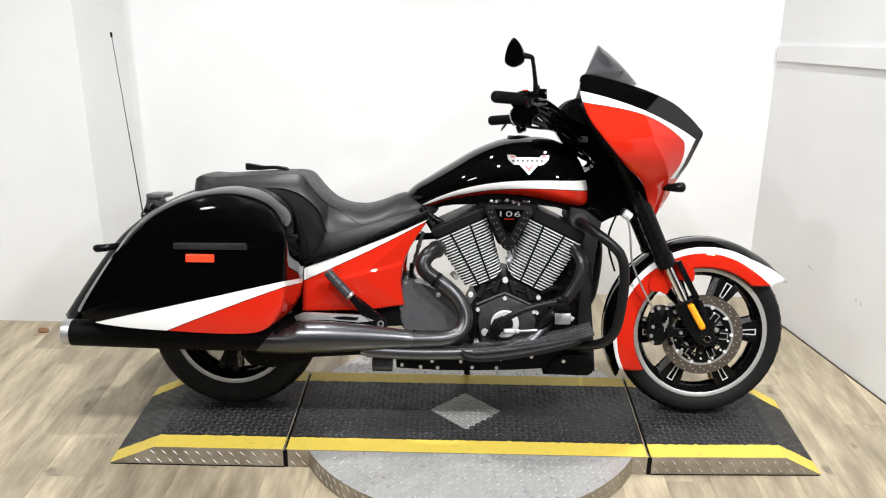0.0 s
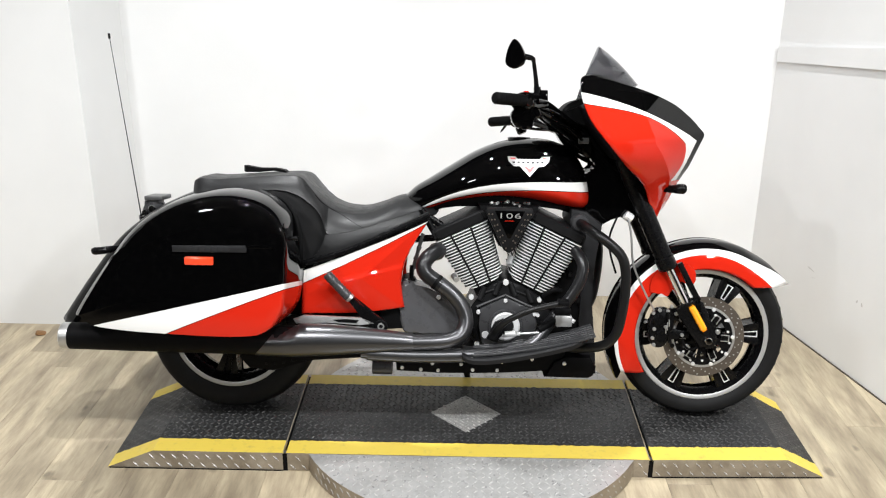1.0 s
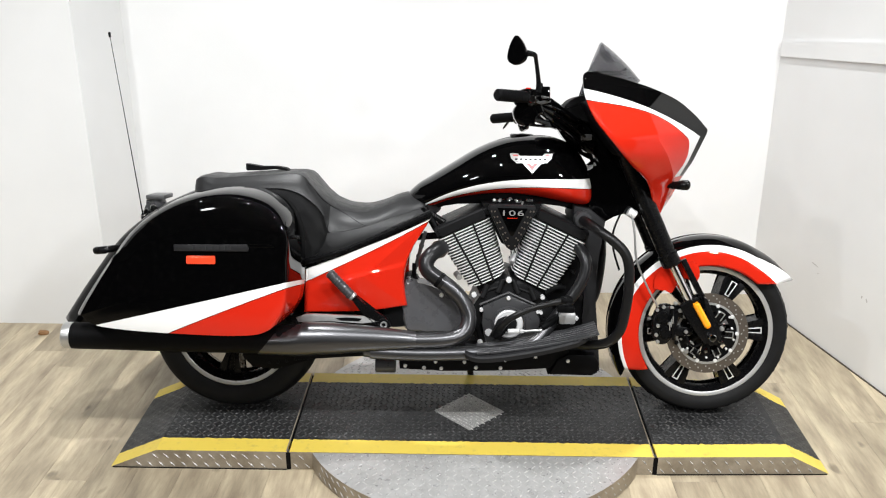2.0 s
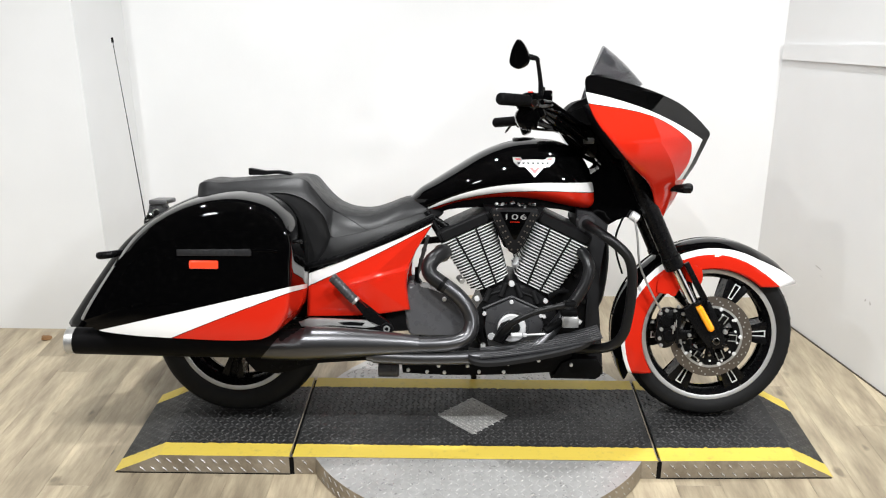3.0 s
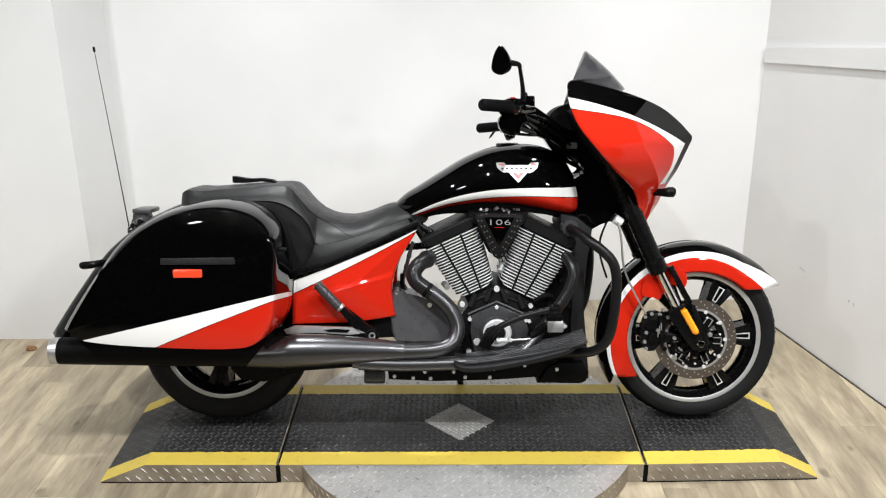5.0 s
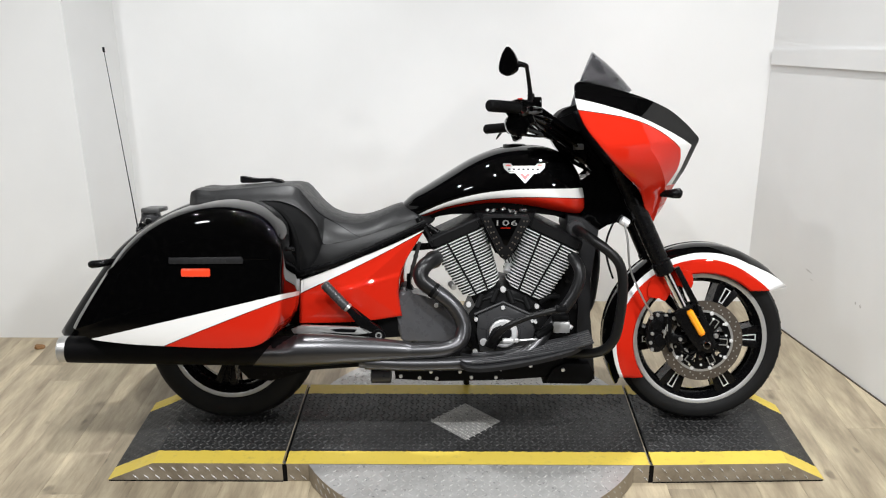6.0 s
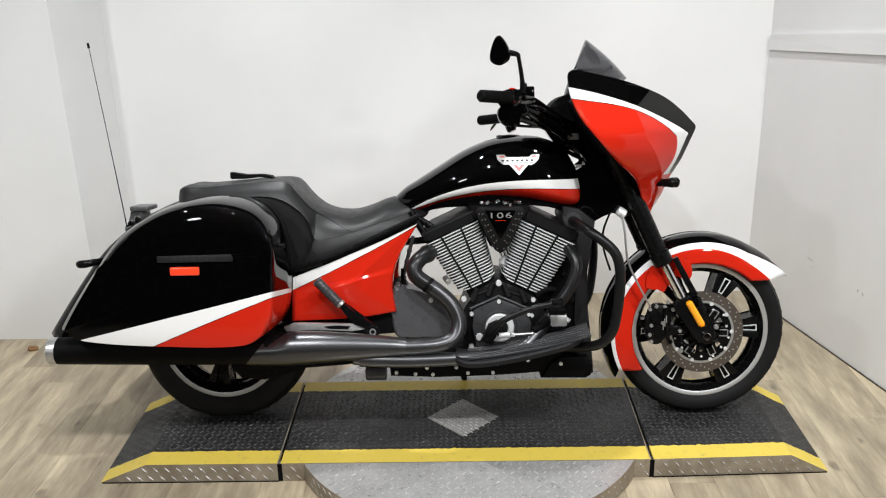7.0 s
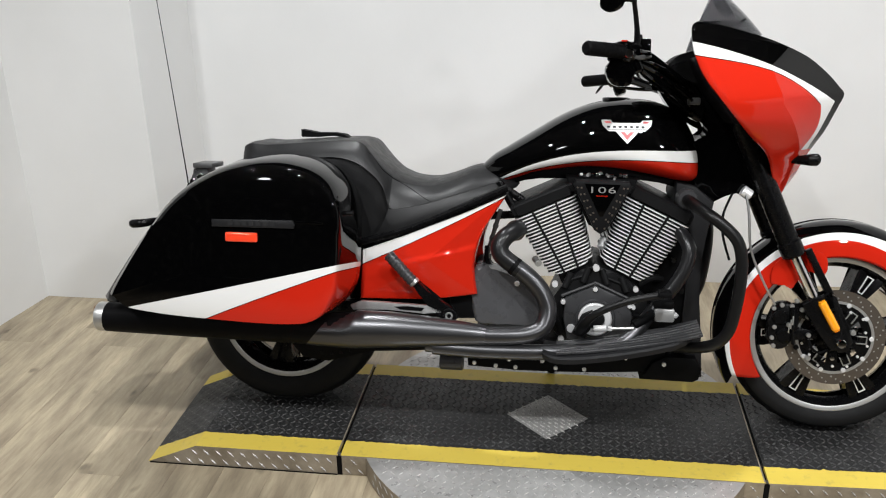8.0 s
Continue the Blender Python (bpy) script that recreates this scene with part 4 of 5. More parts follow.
# seat: the padded upper body, a skirt along the rider part, and a dark inset below the pillion
SEAT = [  # u, top, then height and half width of the ridge and of the lower edge
    (-0.950, 0.808, 0.806, 0.082, 0.784, 0.094), (-0.940, 0.826, 0.823, 0.104, 0.776, 0.124), (-0.915, 0.834, 0.831, 0.114, 0.774, 0.146), (-0.870, 0.832, 0.828, 0.118, 0.780, 0.154),
    (-0.800, 0.836, 0.833, 0.120, 0.788, 0.158), (-0.700, 0.843, 0.841, 0.122, 0.798, 0.161), (-0.630, 0.847, 0.845, 0.123, 0.797, 0.164), (-0.590, 0.845, 0.844, 0.124, 0.787, 0.166),
    (-0.566, 0.832, 0.834, 0.125, 0.776, 0.168), (-0.545, 0.812, 0.810, 0.127, 0.761, 0.170), (-0.518, 0.788, 0.778, 0.129, 0.738, 0.173), (-0.497, 0.772, 0.757, 0.130, 0.708, 0.177),
    (-0.484, 0.762, 0.746, 0.131, 0.668, 0.181), (-0.472, 0.754, 0.737, 0.131, 0.653, 0.182), (-0.428, 0.737, 0.721, 0.130, 0.659, 0.185), (-0.364, 0.732, 0.717, 0.126, 0.674, 0.183),
    (-0.306, 0.746, 0.733, 0.114, 0.692, 0.174), (-0.244, 0.770, 0.756, 0.094, 0.711, 0.153), (-0.184, 0.778, 0.764, 0.070, 0.728, 0.122), (-0.140, 0.770, 0.758, 0.050, 0.733, 0.090),
    (-0.116, 0.760, 0.751, 0.036, 0.734, 0.064), (-0.106, 0.744, 0.740, 0.022, 0.733, 0.042)]


def seat_side(u, top, rw, rv, lw, lv):
    """One side of the upper body at u, from the middle to the rolled lower edge."""
    out = [(u, 0.0, top)]
    for k in (0.35, 0.65, 0.85, 0.95):
        out.append((u, -rv * k, top + (rw - top) * k ** 2.2 + 0.003 * math.sin(k * math.pi)))
    for k in (0.0, 0.03, 0.10, 0.20, 0.32, 0.45, 0.58, 0.70, 0.81, 0.90, 0.96, 1.0):
        out.append((u, -(rv + (lv - rv) * (k + 0.15 * math.sin(k * math.pi))), rw + (lw - rw) * k))
    out += [(u, -(lv - 0.002), lw - 0.003), (u, -(lv - 0.014), lw - 0.001)]
    return out


sides = [seat_side(p.x, p.y, p.z, q.x, q.y, q.z) for p, q in zip(spline([r[:3] for r in SEAT], 7), spline([r[3:] for r in SEAT], 7))]
seat = part("seat", loft([side + [(x, -v, w) for x, v, w in reversed(side[1:])] for side in sides]), M_LEATHER, bike, "black two-up vinyl seat with a stepped pillion", 50)


def at(table, u):
    """Values of a table of rows (u, ...) at u."""
    for r, q in zip(table, table[1:]):
        if r[0] <= u <= q[0]:
            f = (u - r[0]) / (q[0] - r[0])
            return [a + (b - a) * f for a, b in zip(r[1:], q[1:])]
    return list(table[0][1:] if u < table[0][0] else table[-1][1:])


SEAM = spline([(r[0], r[4], r[5]) for r in SEAT if r[0] > -0.48], 4)
HEM = spline([(-0.540, 0.559, 0.184), (-0.472, 0.579, 0.192), (-0.428, 0.593, 0.195), (-0.364, 0.614, 0.193), (-0.306, 0.637, 0.185), (-0.244, 0.664, 0.166), (-0.184, 0.690, 0.136), (-0.140, 0.706, 0.102), (-0.116, 0.714, 0.074), (-0.106, 0.724, 0.048)], 4)
for side in (1, -1):
    rings = []
    for i in range(49):
        f = i / 48
        us, uh = -0.483 + 0.376 * f, -0.538 + 0.432 * f
        (ws, vs), (wh, vh) = at(SEAM, us), at(HEM, uh)
        ring = []
        for k in (0.0, 0.04, 0.12, 0.25, 0.4, 0.55, 0.7, 0.85, 0.95, 1.0):
            bow = 0.010 * math.sin(k * math.pi) * (1 - f) ** 6
            ring.append((us + (uh - us) * k + bow, -side * (vs + 0.0004 + (vh - vs) * k + 0.005 * math.sin(k * math.pi)), ws - 0.0012 + (wh - ws) * k))
        ring.append((ring[-1][0], -side * (vh - 0.014), wh))
        if i == 0:  # the rear edge is turned in
            rings.append([(x - 0.001, v + side * 0.016, w) for x, v, w in ring])
        rings.append(ring)
    part("seat_skirt", loft(rings, closed=False, caps=False), M_LEATHER, seat, "smooth black vinyl skirt of the seat", 60)
inset = [(-0.80, 0.785), (-0.66, 0.794), (-0.60, 0.788), (-0.545, 0.762), (-0.500, 0.715), (-0.472, 0.660), (-0.490, 0.615), (-0.520, 0.562), (-0.575, 0.555), (-0.66, 0.62), (-0.80, 0.72)]
part("seat_inset", prism([(p.x, p.y) for p in spline(inset, 4, True)], -0.156, 0.156, 0.012, seg=3), M_LEATHER, seat, "dark inset below the pillion seat")


def on_flank(u, w):
    """The point of the seat's near flank at u and w."""
    side = min(sides, key=lambda r: abs(r[0][0] - u))
    for p, q in zip(side[5:17], side[6:17]):
        if p[2] >= w >= q[2]:
            f = (p[2] - w) / max(1e-6, p[2] - q[2])
            return (u, p[1] + (q[1] - p[1]) * f - 0.0003, w)
    return (u, side[16][1], w)


for mirrored in (1, -1):
    for path in (((-0.456, 0.727), (-0.43, 0.714), (-0.40, 0.698), (-0.375, 0.685), (-0.355, 0.677)), ((-0.555, 0.815), (-0.535, 0.795), (-0.51, 0.766), (-0.485, 0.744), (-0.456, 0.7275))):
        part("seat_seam", tube([(p[0], p[1] * mirrored, p[2]) for p in (on_flank(u, w) for u, w in path)], 0.0010, 6, 3), M_MATTE, seat)
rings = []
for u, w, t, e in ((-0.797, 0.860, 0.010, 0.012), (-0.790, 0.858, 0.0115, 0.02), (-0.74, 0.854, 0.007, 0.022), (-0.69, 0.857, 0.005, 0.022), (-0.655, 0.852, 0.0045, 0.022), (-0.634, 0.838, 0.004, 0.022)):
    rings.append([(u, 0.02 - e, w - t), (u, 0.02 + e, w - t), (u, 0.02 + e, w + t), (u, 0.02 - e, w + t)])
part("seat_strap", loft(rings), M_MATTE, seat, "black grab strap across the pillion seat")

# rear fender
arc = spline([(-1.420, 0.345), (-1.335, 0.470), (-1.235, 0.602), (-1.16, 0.672), (-1.075, 0.730), (-0.99, 0.772), (-0.92, 0.792), (-0.80, 0.80), (-0.66, 0.76), (-0.56, 0.68)], 5)
rings = []
for i, p in enumerate(arc):
    d = (arc[min(i + 1, len(arc) - 1)] - arc[max(i - 1, 0)]).normalized()
    nx, nz = d.y, -d.x
    rings.append([(p.x + nx * e, v, p.y + nz * e) for v, e in ((-0.150, 0.11), (-0.149, 0.06), (-0.143, 0.03), (-0.125, 0.012), (-0.08, 0.003), (0, 0), (0.08, 0.003), (0.125, 0.012), (0.143, 0.03), (0.149, 0.06), (0.150, 0.11))])
ob = part("rear_fender", loft(rings, closed=False, caps=False), M_BLACK, bike, "gloss black rear fender", 50)
mod = ob.modifiers.new("thickness", "SOLIDIFY")
mod.thickness = 0.004

# saddlebags
BAG = [(-1.192, 0.386), (-1.226, 0.412), (-1.230, 0.425), (-1.178, 0.511), (-1.110, 0.612), (-1.052, 0.690), (-0.979, 0.750), (-0.890, 0.792), (-0.800, 0.811), (-0.715, 0.810), (-0.630, 0.783), (-0.563, 0.727),
       (-0.533, 0.650), (-0.529, 0.551), (-0.543, 0.440), (-0.605, 0.375), (-0.736, 0.354), (-1.002, 0.363), (-1.130, 0.374)]


def bag_ring(v, k, rear_reach, drop):
    cu, cw = -0.80, 0.56
    out = []
    for p in spline(BAG, 5, True):
        top = min(1.0, max(0.0, (p.y - 0.60) / 0.17))
        ke = 1 - (1 - k) * (0.3 + 0.7 * top) if k > 0.9 else 1 - (1 - k) * (0.55 + 0.45 * (0.9 - k) / 0.7 + 0.45 * top * k)
        ahead = min(1.0, max(0.0, (p.x + 0.68) / 0.12)) * (1 - top)
        if k > 0.86:
            ke += (1 - ke) * ahead
        u, w = cu + (p.x - cu) * ke, cw + (p.y - cw) * ke
        # the front face runs inward from a soft corner
        corner = min(1.0, max(0.0, (abs(v) - 0.42) / 0.02))
        u -= ahead * (0.019 + 0.6 * max(0.0, 0.25 - abs(v)) + 0.128 * min(0.18, max(0.0, abs(v) - 0.25)) + 0.012 * (1 - math.sqrt(1 - corner * corner)) if k > 0.86 else 0.032)
        if p.x < -0.86:
            u -= rear_reach * (-0.86 - p.x) / 0.30
        out.append((u, v, w + drop))
    return out


for side in (-1, 1):
    rings = [bag_ring(side * v, k, rr, dr) for v, k, rr, dr in ((0.165, 0.965, 0.03, 0), (0.20, 0.99, 0.03, 0), (0.25, 1.003, 0.028, 0), (0.30, 1.002, 0.025, 0), (0.34, 0.996, 0.02, 0), (0.375, 0.985, 0.015, 0), (0.40, 0.970, 0.012, 0), (0.418, 0.951, 0.006, 0),
             (0.4285, 0.934, 0, 0), (0.434, 0.921, 0, 0), (0.4375, 0.908, 0, 0), (0.440, 0.88, 0, 0), (0.4455, 0.75, 0, 0), (0.449, 0.5, 0, 0), (0.450, 0.2, 0, 0))]
    bag = part("saddlebag", loft(rings), M_BAG, bike, "hard saddlebag, black with white and red slanted stripes", 50)
    bm = prism([(-0.915, 0.628), (-0.915, 0.648), (-0.690, 0.651), (-0.684, 0.640), (-0.686, 0.629)], side * 0.446, side * 0.4555, 0.003)
    part("badge_strip", bm, M_STRIP, bag, "dark grey badge strip with unreadable dark lettering")
    for k in range(7):
        u = -0.868 + k * 0.0195
        part("badge_bar", box(u, u + 0.013, side * 0.456 - 0.0008, side * 0.456 + 0.0008, 0.634, 0.646), M_INK, bag)
    bm = prism([(-0.684, 0.641), (-0.684, 0.651), (-0.64, 0.651), (-0.605, 0.648), (-0.605, 0.640)], side * 0.440, side * 0.4495, 0.003)
    part("lid_ridge", bm, M_BLACK, bag)
    bm = box(-0.878, -0.788, side * 0.452 - 0.006, side * 0.452 + 0.007, 0.588, 0.6145, 0.0062, seg=4)
    part("marker_light", bm, M_REDLENS, bag, "red side marker light")
    bm = rod((-0.580, side * 0.38, 0.665), (-0.540, side * 0.38, 0.665), 0.007, 8)
    part("bag_latch", bm, M_SATIN, bag, "black latch peg")

# tail: plate bracket, turn signals, aerial
bm = box(-1.160, -1.105, 0.005, 0.075, 0.690, 0.742, 0.012)
prism([(-1.165, 0.700), (-1.150, 0.735), (-1.125, 0.722), (-1.085, 0.735), (-1.080, 0.712), (-1.12, 0.680), (-1.16, 0.672)], -0.004, 0.012, 0.004, bm=bm)
tail = part("tail_bracket", bm, M_GREY, bike, "dull grey rack bracket on the rear fender")
bm = box(-1.152, -1.086, -0.01, 0.09, 0.742, 0.758, 0.004)
part("bracket_plate", bm, M_DULL, tail, "light steel top plate")
for u, w in ((-1.145, 0.70), (-1.155, 0.685), (-1.12, 0.715)):
    part("bracket_bolt", rod((u, -0.005, w), (u, -0.03, w), 0.012, 10), M_CHROME, bike)
for side in (-1, 1):
    bm = tube([(-1.225, side * 0.30, 0.600), (-1.215, side * 0.30, 0.603), (-1.18, side * 0.30, 0.607), (-1.14, side * 0.24, 0.612), (-1.12, side * 0.15, 0.62)], [0.008, 0.013, 0.012, 0.009, 0.008], 12)
    part("rear_turn_signal", bm, M_SATIN, bike, "black stalk rear turn signal")
aerial = part("aerial", tube([(-1.148, -0.05, 0.672), (-1.156, -0.05, 0.735), (-1.196, -0.05, 1.02), (-1.236, -0.05, 1.302)], [0.0032, 0.0022, 0.0015, 0.0012], 6), M_MATTE, bike, "thin black whip aerial")
part("aerial_tip", rod((-1.2358, -0.05, 1.298), (-1.238, -0.05, 1.315), 0.0042, 8), M_SATIN, aerial)
part("aerial_base", rod((-1.146, -0.05, 0.655), (-1.150, -0.05, 0.690), 0.010, 10), M_CHROME, aerial, "chrome aerial base")

# frame side panels
PANEL = [(-0.566, 0.382), (-0.560, 0.532), (-0.47, 0.565), (-0.36, 0.612), (-0.25, 0.656), (-0.136, 0.706), (-0.148, 0.682), (-0.170, 0.648), (-0.194, 0.609), (-0.212, 0.568), (-0.223, 0.530), (-0.227, 0.488), (-0.221, 0.440), (-0.215, 0.407), (-0.30, 0.395), (-0.37, 0.387), (-0.47, 0.384)]
for side in (-1, 1):
    cu, cw = -0.36, 0.51
    line = []
    for (u0, w0), (u1, w1) in zip(PANEL, PANEL[1:] + PANEL[:1]):
        line += [(u0 + (u1 - u0) * k / 6, w0 + (w1 - w0) * k / 6) for k in range(6)]
    rings = []
    for v, k in [(0.12, 0.99), (0.185, 1.0), (0.196, 0.985), (0.201, 0.965)] + [(0.2015 + 0.014 * (1 - k), k) for k in (0.94, 0.9, 0.85, 0.8, 0.75, 0.7, 0.65, 0.6, 0.55, 0.5, 0.45, 0.4, 0.35, 0.3, 0.25, 0.2, 0.15, 0.1, 0.05, 0.01)]:
        ring = []
        for u, w in line:
            x, z = cu + (u - cu) * k, cw + (w - cw) * k
            # a soft fold: the upper field lies a little deeper than the lower
            f = min(1.0, max(0.0, (z - (0.520 + 0.24 * (x + 0.36)) + 0.008) / 0.016))
            bend = 0.030 * (max(0.0, x + 0.31) / 0.16) ** 2 if v > 0.13 else 0.0
            ring.append((x, side * (v - bend - (0.006 * f * f * (3 - 2 * f) if k < 0.955 else 0.0)), z))
        rings.append(ring)
    part("side_panel", loft(rings), M_PANEL, bike, "red side panel with a white stripe along its top", 40)
    # a bead added on the fold, shaped to catch a bright streak
    part("panel_crease", tube([(-0.405, side * 0.2005, 0.4930), (-0.365, side * 0.2035, 0.5040), (-0.328, side * 0.2035, 0.5145), (-0.290, side * 0.2020, 0.5250), (-0.258, side * 0.1985, 0.5340)], [0.0010, 0.0042, 0.0045, 0.0042, 0.0010], 12, 6), M_RED, bike, "thin red bead added along the panel's fold to catch a highlight")
    part("seat_rail", tube([(-0.575, side * 0.185, 0.548), (-0.45, side * 0.190, 0.585), (-0.30, side * 0.185, 0.645), (-0.135, side * 0.165, 0.722)], 0.012, 10), M_SATIN, bike, "black rail below the seat")
    # pillion foot peg
    arm = part("peg_arm", prism([(-0.405, 0.452), (-0.388, 0.462), (-0.33, 0.405), (-0.282, 0.383), (-0.262, 0.352), (-0.285, 0.335), (-0.318, 0.350), (-0.36, 0.395)], side * 0.232, side * 0.262, 0.007), M_SATIN, bike, "black folding pillion peg arm")
    bm = rod((-0.468, side * 0.262, 0.533), (-0.392, side * 0.262, 0.452), 0.0155, 14, bevel=0.3)
    for k in range(8):
        p = Vector((-0.464, side * 0.262, 0.529)).lerp(Vector((-0.402, side * 0.262, 0.463)), k / 7)
        rod(p, p + Vector((0.004, 0, -0.0043)), 0.0172, 14, bm=bm)
    part("foot_peg", bm, M_GREY, arm, "ribbed rubber pillion foot peg")
    part("peg_clamp", rod((-0.395, side * 0.262, 0.458), (-0.387, side * 0.262, 0.449), 0.016, 12), M_RING, arm)
    part("pivot_disc", rod((-0.288, side * 0.258, 0.360), (-0.288, side * 0.269, 0.360), 0.021, 18), M_SATIN, arm)
    part("pivot_bolt", turned([(0.006, side * 0.270), (0.0075, side * 0.2725), (0.0105, side * 0.2725), (0.012, side * 0.268)], -0.288, 0.360, n=20), M_RING, arm, "bright pivot ring")

# engine
engine = part("crankcase", prism([(p.x, p.y) for p in spline([(0.020, 0.425), (0.060, 0.470), (0.125, 0.505), (0.205, 0.470), (0.245, 0.440), (0.285, 0.385), (0.26, 0.30), (0.125, 0.255), (0.02, 0.285), (-0.01, 0.36)], 3, True)], -0.165, 0.165, 0.02), M_CASE, bike, "textured black engine crankcase")
bm = prism([(0.041, 0.408), (0.126, 0.448), (0.215, 0.408), (0.236, 0.36), (0.22, 0.29), (0.125, 0.262), (0.050, 0.285), (0.036, 0.35)], -0.184, -0.160, 0.008)
part("cam_cover", bm, M_GREY, engine, "dark grey cam cover")
bm = tube([(0.030, -0.176, 0.412), (0.126, -0.180, 0.455), (0.224, -0.176, 0.410)], 0.0045, 8, smooth=False)
part("cam_cover_ridge", bm, M_GREY, engine)
part("cam_badge", turned([(0.027, -0.196), (0.029, -0.203), (0.044, -0.203), (0.048, -0.199), (0.049, -0.184)], 0.128, 0.350, n=36), M_ALU, engine, "round polished cam cover badge ring")
part("cam_badge_rim", turned([(0.049, -0.182), (0.051, -0.194), (0.055, -0.194), (0.059, -0.182)], 0.128, 0.350, n=36), M_GREY, engine)
part("badge_centre", turned([(0.0, -0.200), (0.025, -0.200), (0.027, -0.196)], 0.128, 0.350, n=24), M_CASE, engine)
for u, w, r in ((0.010, 0.447, 0.009), (0.035, 0.396, 0.007), (0.060, 0.318, 0.013), (0.032, 0.283, 0.009), (0.240, 0.441, 0.008), (0.225, 0.391, 0.006), (0.236, 0.388, 0.006), (0.126, 0.499, 0.010), (0.126, 0.437, 0.007)):
    part("bolt", bolt(u, -0.170, w, r, 0.022), M_ALU, engine, "bright bolt")
# stud bosses under the barrels, two and two, joined by a bar
for u0, w0, u1, w1, lean in ((0.046, 0.452, 0.098, 0.470, -1), (0.152, 0.466, 0.208, 0.446, 1)):
    for u, w in ((u0, w0), (u1, w1)):
        part("stud_boss", rod((u - lean * 0.010, -0.162, w + 0.026), (u + lean * 0.008, -0.168, w - 0.018), 0.0105, 12), M_CASE, engine)
    part("boss_bar", rod((u0, -0.166, w0 + 0.004), (u1, -0.166, w1 + 0.004), 0.005, 8), M_CASE, engine)
for u, w in ((-0.052, 0.508), (0.255, 0.405), (0.268, 0.380)):
    part("engine_fitting", rod((u, -0.12, w), (u + 0.012, -0.155, w - 0.008), 0.010, 12), M_RING, engine, "bright sensor fitting")
bm = rod((0.150, -0.105, 0.572), (0.140, -0.125, 0.548), 0.013, 12)
part("spark_plug_cap", bm, M_ALU, engine, "pale plug cap between the cylinders")
for k, (a, b) in enumerate((((0.245, -0.17, 0.36), (0.275, -0.19, 0.33)), ((0.03, -0.17, 0.30), (0.01, -0.19, 0.34)), ((0.255, -0.165, 0.45), (0.315, -0.165, 0.47)))):
    part("engine_hose", tube([a, ((a[0] + b[0]) / 2, a[1] - 0.01, (a[2] + b[2]) / 2 + 0.012), b], 0.009, 10), M_MATTE, engine)


def cylinder(name, base, axis_deg, w0, w1, length, fins, label):
    """A finned barrel with its head; axis_deg from upright, ahead positive."""
    a = radians(axis_deg)
    m = Matrix.Translation((base[0], 0, base[1])) @ Matrix.Rotation(a, 4, "Y")
    bm = bmesh.new()
    box(-w0 / 2 + 0.016, w0 / 2 - 0.016, -0.140, 0.140, -0.05, length + 0.02, 0.01, bm=bm)
    bm.transform(m)
    barrel = part(name, bm, M_CASE, bike, label)
    pitch = length / fins
    for k in range(fins):
        t = (k + 0.5) / fins
        hw = (w0 + (w1 - w0) * t ** 0.8) / 2 + (0.003 if k % 2 else 0.0)
        if k == 0:
            hw -= 0.012
        z = pitch * (k + 0.5)
        own = bmesh.new()
        c = 0.022
        ring = [(-hw + c, -0.160), (hw - c, -0.160), (hw - c * 0.3, -0.160 + c * 0.35), (hw, -0.160 + c), (hw, 0.160 - c), (hw - c, 0.160), (-hw + c, 0.160), (-hw, 0.160 - c), (-hw, -0.160 + c), (-hw + c * 0.3, -0.160 + c * 0.35)]
        th = 0.0025
        loft([[(x * 0.97, y * 0.985, z - th * 1.25) for x, y in ring], [(x, y, z - th) for x, y in ring], [(x, y, z + th * 0.7) for x, y in ring], [(x * 0.97, y * 0.985, z + th * 1.2) for x, y in ring]], bm=own)
        own.normal_update()
        for f in own.faces:
            f.material_index = 1 if len(f.verts) == 4 and abs(f.normal.z) < 0.5 else 0
        own.transform(m)
        part("fin", own, (M_CASE, M_ALU), barrel, "", 20)
    for s in (-0.185, 0.15):
        own = bmesh.new()
        wide = 0.0034
        loft([[(s * w0 - wide, y, 0.0), (s * w0 + wide, y, 0.0), (s * w1 * 1.15 + wide, y, length), (s * w1 * 1.15 - wide, y, length)] for y in (-0.1635, -0.150)], bm=own)
        own.transform(m)
        part("pushrod_rib", own, M_CASE, barrel)
    own = bmesh.new()
    hw = w1 / 2 - 0.001
    loft([[(x, y, z) for x, y in ((-hw * k, -0.166 * k), (hw * k, -0.166 * k), (hw * k, 0.166 * k), (-hw * k, 0.166 * k))] for z, k in ((length + 0.001, 0.97), (length + 0.004, 1.0), (length + 0.031, 1.0), (length + 0.036, 0.965), (length + 0.038, 0.90), (length + 0.0385, 0.70))], bm=own)
    bmesh.ops.bevel(own, geom=[e for e in own.edges if abs(e.verts[0].co.z - e.verts[1].co.z) > 0.002], offset=0.012, segments=2, affect="EDGES")
    own.transform(m)
    part("cylinder_head", own, M_CASE, barrel, "matt black cylinder head cover")
    return barrel


cylinder("rear_cylinder", (0.058, 0.486), -24.5, 0.124, 0.190, 0.203, 20, "rear cylinder barrel with polished cooling fins")
cylinder("front_cylinder", (0.203, 0.480), 25.5, 0.142, 0.202, 0.207, 20, "front cylinder barrel with polished cooling fins")

